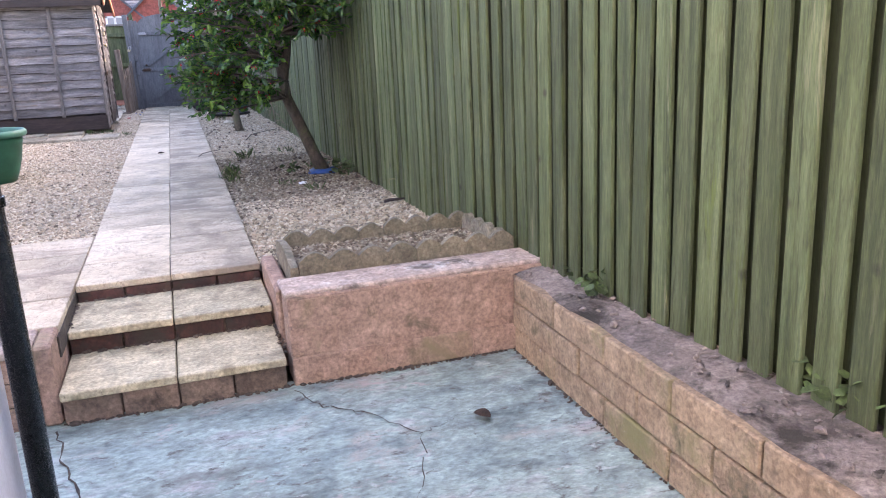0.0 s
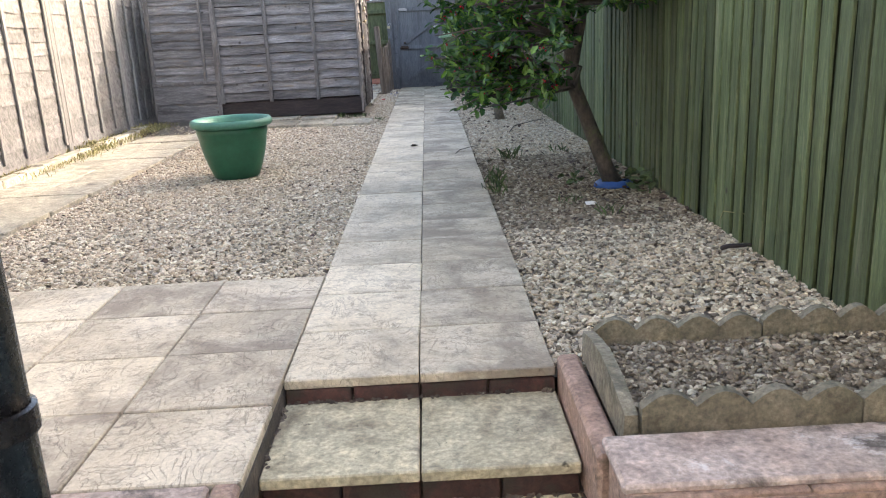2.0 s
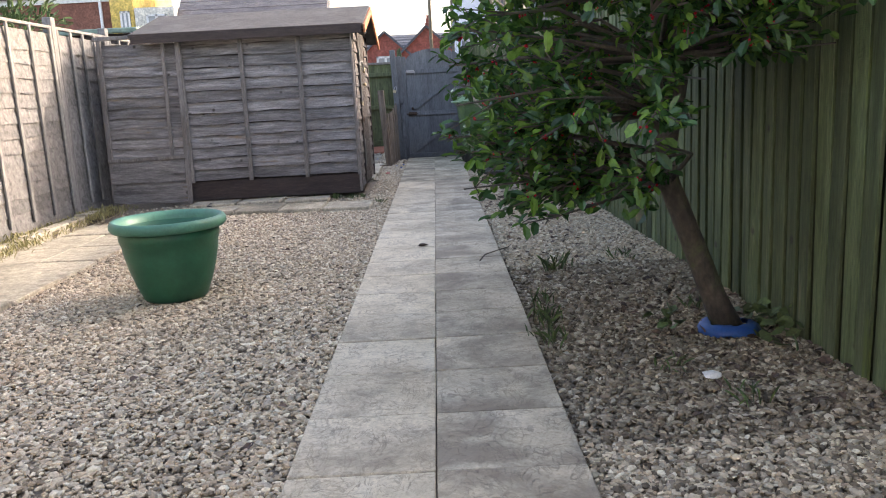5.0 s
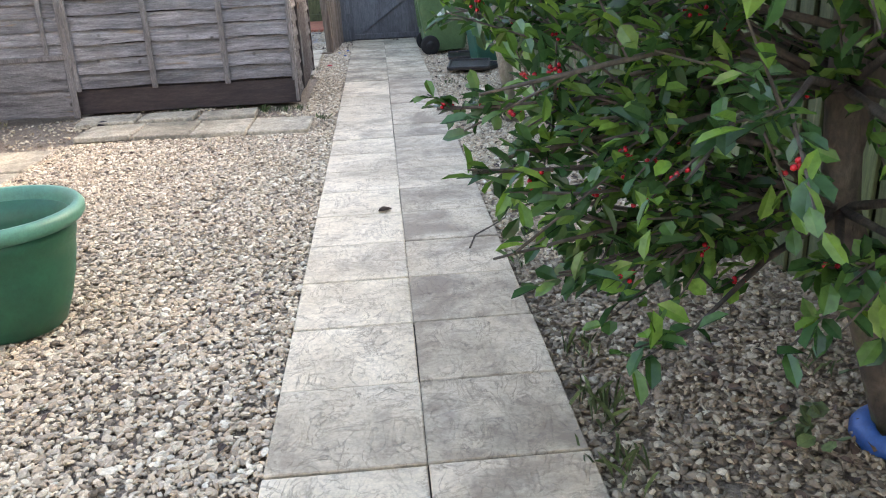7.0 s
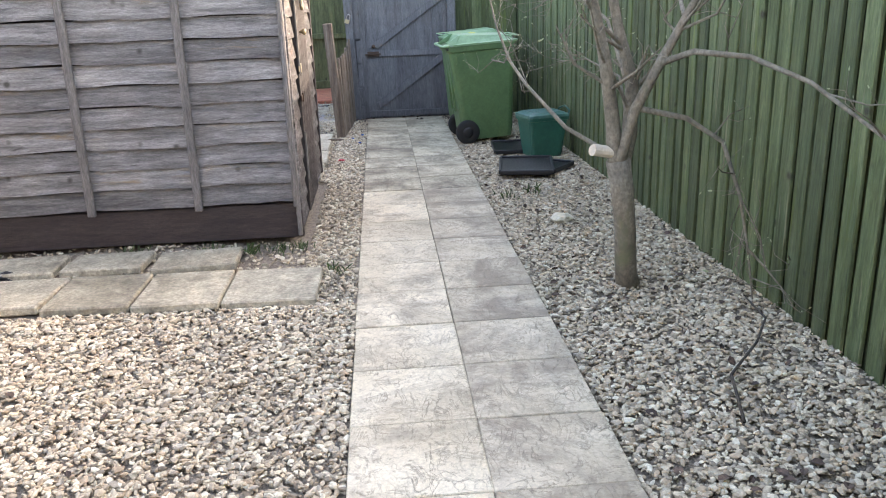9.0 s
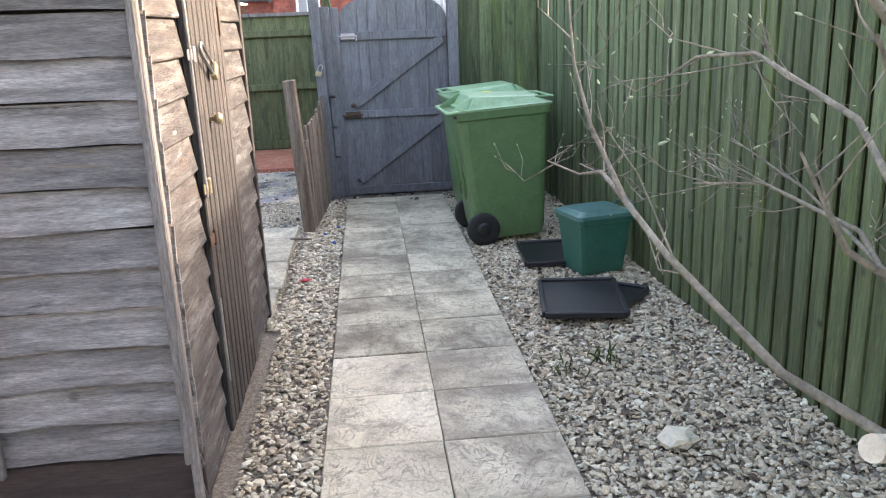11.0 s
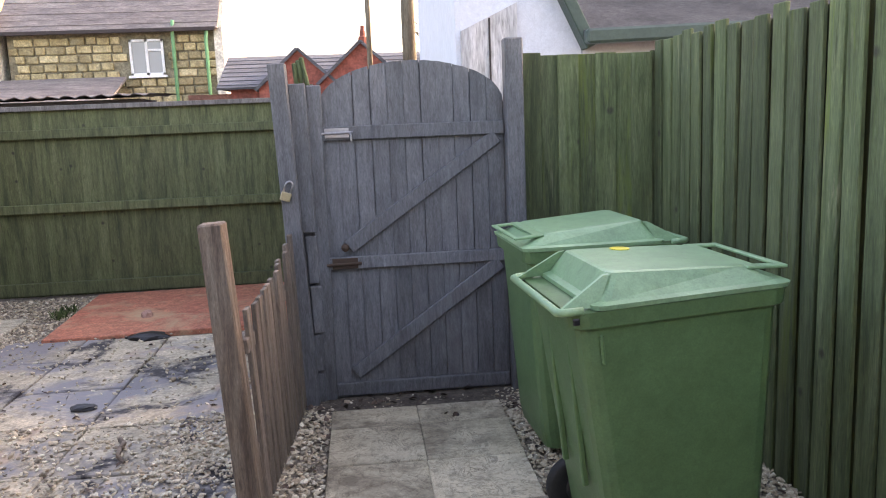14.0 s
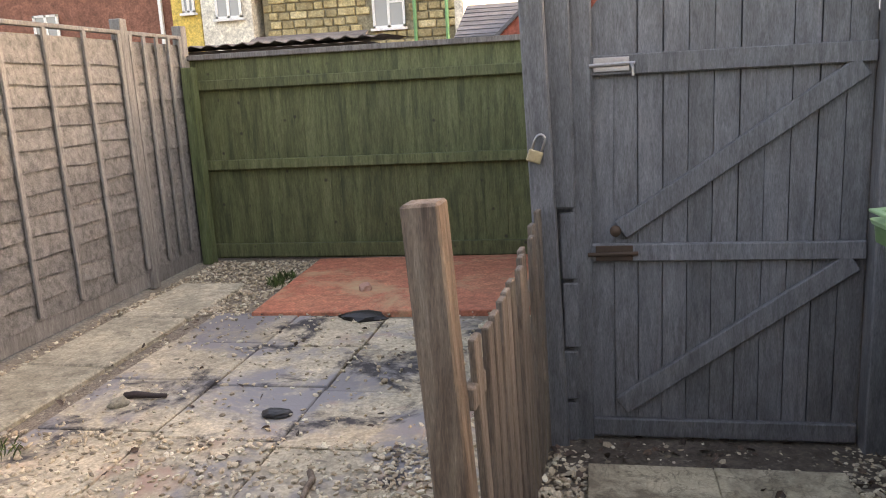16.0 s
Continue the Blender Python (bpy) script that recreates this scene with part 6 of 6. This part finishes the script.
part("lean_to_roof", bm, M["slate"], cottage)

settle(cottage, -1.2, 0.33)
bay = thing("cream_house", "cream rendered house with a white sash window", "house", (-9.9, 36, -0.1))
slab_part("wall", "cream", bay, -10.75, -9.12, 33.7, 39, -0.1, 4.9)
window(bay, -10.25, -9.42, 33.66, 3.45, 4.6, False)
ochre = thing("yellow_house", "yellow painted house end with a small window", "house", (-11.3, 36, -0.1))
slab_part("wall", "ochre", ochre, -11.75, -10.8, 33.75, 39, -0.1, 6.4)
window(ochre, -11.35, -10.95, 33.72, 3.9, 5.0, False)
brickhouse = thing("brick_house", "brown brick house with a white downpipe", "house", (-15, 36, -0.1))
slab_part("wall", "dull_brick", brickhouse, -20.0, -11.8, 34.0, 39, -0.1, 5.6)
slab_part("band", "white", brickhouse, -20.0, -11.8, 33.93, 33.995, 5.45, 5.68)
slab_part("drainpipe", "white", brickhouse, -13.05, -12.95, 33.85, 33.95, 0, 5.6)
window(brickhouse, -17.5, -16.6, 33.95, 3.0, 4.2, False)
gable_roof(brickhouse, "slate", -20.2, -11.7, 33.8, 39.2, 5.7, 8.0)

settle(bay, -1.4, 0.2)
settle(ochre, -1.4, 0.0)
settle(brickhouse, -0.6, 0.0)

workshop_green = thing("neighbour_shed", "low outbuilding with a pale green roof behind the panel fence", "outbuilding", (-5.2, 11.9, -0.1))
slab_part("wall", "dark_board", workshop_green, -6.6, -4.15, 11.05, 12.9, -0.1, 2.12)
bm = bmesh.new()
box(bm, (2.7, 2.1, 0.07), pose(-5.35, 11.95, 2.24, 5, 0, 0), 0.012)
part("roof", bm, M["roof_green"], workshop_green)
lean = thing("corrugated_lean_to", "rusty corrugated lean-to roof behind the back fence", "outbuilding", (-3.6, 17.8, -0.1))
bm, prev = bmesh.new(), None
for i in range(60):
    x = -5.2 + 3.0 * i / 59
    zz = 1.86 + 0.014 * math.sin(i * math.tau / 3.2)
    row = [bm.verts.new((x, 17.35, zz)), bm.verts.new((x, 18.3, zz + 0.02)), bm.verts.new((x, 18.3, zz + 0.012)), bm.verts.new((x, 17.35, zz - 0.008))]
    if prev:
        for q in range(4):
            bm.faces.new((prev[q], prev[(q + 1) % 4], row[(q + 1) % 4], row[q]))
    prev = row
part("roof", bm, M["zinc"], lean)
slab_part("wall", "dark_board", lean, -5.1, -2.4, 17.5, 18.2, -0.1, 1.82)

villas = thing("red_villas", "red brick houses with twin gables and slate roofs", "house", (-0.5, 29.5, -0.1))
slab_part("wall", "red_brick", villas, -3.3, 5.5, 29.2, 33, -0.1, 2.45)
gable_roof(villas, "blue_slate", -3.6, 5.7, 29.0, 33.4, 2.4, 3.28)
slab_part("side_wing", "dull_brick", villas, -4.4, -3.35, 29.6, 33, -0.1, 2.3)
for xc, zr, hw, yf in ((-1.62, 3.22, 0.95, 28.75), (-0.12, 3.34, 1.0, 28.7), (1.75, 3.2, 0.9, 28.75)):
    bm = bmesh.new()
    zb = zr - hw * 0.92
    a = [bm.verts.new(p) for p in ((xc - hw, yf, -0.1), (xc + hw, yf, -0.1), (xc + hw, yf, zb), (xc, yf, zr), (xc - hw, yf, zb))]
    b = [bm.verts.new(p.co + Vector((0, 1.6, 0))) for p in a]
    bm.faces.new(a)
    bm.faces.new(b)
    for i in range(5):
        bm.faces.new((a[i], a[(i + 1) % 5], b[(i + 1) % 5], b[i]))
    part("gable", bm, M["red_brick"], villas, "red brick gable")
    for s in (-1, 1):
        bm = bmesh.new()
        l = math.hypot(hw + 0.08, (hw + 0.08) * 0.92)
        box(bm, (l, 1.8, 0.07), pose(xc + s * (hw + 0.08) / 2, yf + 0.8 + 0.02 * s, zr - (hw + 0.08) * 0.46 + 0.05, 0, s * math.degrees(math.atan(0.92)), 0))
        part("gable_roof", bm, M["blue_slate"], villas)
bm = bmesh.new()
lathe(bm, [(0.11, 3.3), (0.11, 3.52), (0.075, 3.55), (0.075, 3.66), (0.05, 3.7), (0.05, 3.8)], pose(-0.05, 29.2, 0), 10)
part("chimney", bm, M["red_brick"], villas)
window(villas, -1.95, -1.3, 28.73, 1.95, 2.42, False)

outhouse = thing("white_outhouse", "white painted outhouse with a brown lean-to roof", "outbuilding", (2.5, 17, -0.1))
bm = bmesh.new()
a = [bm.verts.new(p) for p in ((0.98, 16.0, -0.1), (2.06, 16.0, -0.1), (2.06, 16.0, 2.0), (1.75, 16.0, 2.6), (0.98, 16.0, 4.2))]
b = [bm.verts.new(p.co + Vector((0, 4, 0))) for p in a]
bm.faces.new(a)
bm.faces.new(b)
for i in range(5):
    bm.faces.new((a[i], a[(i + 1) % 5], b[(i + 1) % 5], b[i]))
part("wall", bm, M["render_white"], outhouse)
bm = bmesh.new()
a = [bm.verts.new(p) for p in ((1.02, 15.96, 1.2), (1.50, 15.96, 1.2), (1.50, 15.96, 2.32), (1.02, 15.96, 2.10))]
b = [bm.verts.new(p.co + Vector((0, 0.035, 0))) for p in a]
bm.faces.new(a)
bm.faces.new(b)
for i in range(4):
    bm.faces.new((a[i], a[(i + 1) % 4], b[(i + 1) % 4], b[i]))
hatch = part("metal_door", bm, M["pale_panel"], outhouse, "pale metal panel door")
slab_part("seam", "dark_board", hatch, 1.255, 1.268, 15.945, 15.958, 1.2, 2.2)
bm = bmesh.new()
box(bm, (0.86, 0.25, 0.10), pose(1.92, 15.95, 2.32, 0, 64, 0), 0.01)
part("bargeboard", bm, M["dark_green"], outhouse, "dark green bargeboard")
bm = bmesh.new()
box(bm, (4.6, 0.12, 0.12), pose(4.32, 15.72, 2.05, 0, -1.2, 0), 0.02)
part("gutter", bm, M["dark_green"], outhouse)
bm = bmesh.new()
box(bm, (4.6, 3.6, 0.08), pose(4.32, 17.4, 2.65, 20, -1.2, 0), 0.01)
part("lean_to_roof", bm, M["felt"], outhouse, "brown felted lean-to roof")
slab_part("lean_to_wall", "render_white", outhouse, 2.07, 6.6, 16.0, 19, -0.1, 2.0)
# Unseen tall block, added only to keep the sun off the back yard.
slab_part("main_wall", "dull_brick", outhouse, 5.9, 10.5, 16.8, 22.5, -0.1, 7.3)
settle(outhouse, -0.36, 0.12)
clad = thing("clad_barn", "dark weatherboarded barn end", "barn", (0.9, 20.5, -0.1))
slab_part("wall", "dark_board", clad, 1.22, 2.6, 20.55, 23, -0.1, 3.3)
for k in range(16):
    x0 = 1.06 + 0.025 * k if k > 5 else 1.06
    bm = bmesh.new()
    box(bm, (2.6 - x0, 0.03, 0.17), pose((2.6 + x0) / 2, 20.52, 1.6 + 0.15 * k, 6, 0, 0))
    part("board", bm, M["shed_batten"], clad)
settle(clad, -0.32, 0.0)
for x, r, y, nm in ((0.03, 0.055, 25, "slim_pole"), (0.80, 0.145, 25, "utility_pole")):
    bm = bmesh.new()
    tube(bm, [(x, y, -0.1), (x + 0.02, y, 9.0)], [r, r * 0.8], 12)
    tagged(part(nm, bm, M["pole"], smooth=True), "tall brown wooden utility pole beyond the gate" if r > 0.1 else "slim grey pole beyond the gate", "pole")


def bare_tree(x, y, h, seed):
    ob = thing("bare_tree", "leafless winter tree in the distance", "tree", (x, y, -0.1), group="far bare trees")
    r = random.Random(seed)
    bm = bmesh.new()

    def grow(p, d, l, rad, n):
        q = p + d * l
        tube(bm, [p, p.lerp(q, 0.5) + Vector((r.gauss(0, 0.03 * l), 0, r.gauss(0, 0.03 * l))), q], [rad, rad * 0.85, rad * 0.65], 5, False)
        if n:
            for k in range(3):
                e = (d + Vector((r.gauss(0, 0.5), r.gauss(0, 0.5), r.gauss(0.15, 0.3)))).normalized()
                grow(q, e, l * r.uniform(0.6, 0.85), rad * 0.6, n - 1)

    grow(Vector((x, y, -0.1)), Vector((0, 0, 1)), h * 0.3, h * 0.016, 5)
    part("branchwork", bm, M["bark"], ob)


bare_tree(3.0, 40, 6.5, 1)
bare_tree(-2.2, 66, 6.0, 2)
bare_tree(4.2, 43, 7.5, 3)
bush = thing("evergreen_bush", "dense evergreen shrub behind the panel fence", "shrub", (-6.4, 12.2, -0.1))
bm = bmesh.new()
tube(bm, [(-6.4, 12.2, -0.15), (-6.4, 12.2, 1.4)], [0.08, 0.04], 8)
part("trunk", bm, M["bark"], bush)
n = 2600
u = R.normal(size=(n, 3))
u /= np.linalg.norm(u, axis=1, keepdims=True)
p = u * (R.uniform(0.55, 1.0, (n, 1)) ** 0.5) * (0.85, 0.85, 1.15) * (1 + 0.18 * np.sin(u[:, :1] * 7 + u[:, 2:] * 5)) + (-6.4, 12.2, 1.65)
v, f = leaves(p, u + R.normal(0, 0.5, (n, 3)), 0.10, 0.05, R)
c = new("crown", soup("crown", v, f, M["weed"]))
under(c, bush)
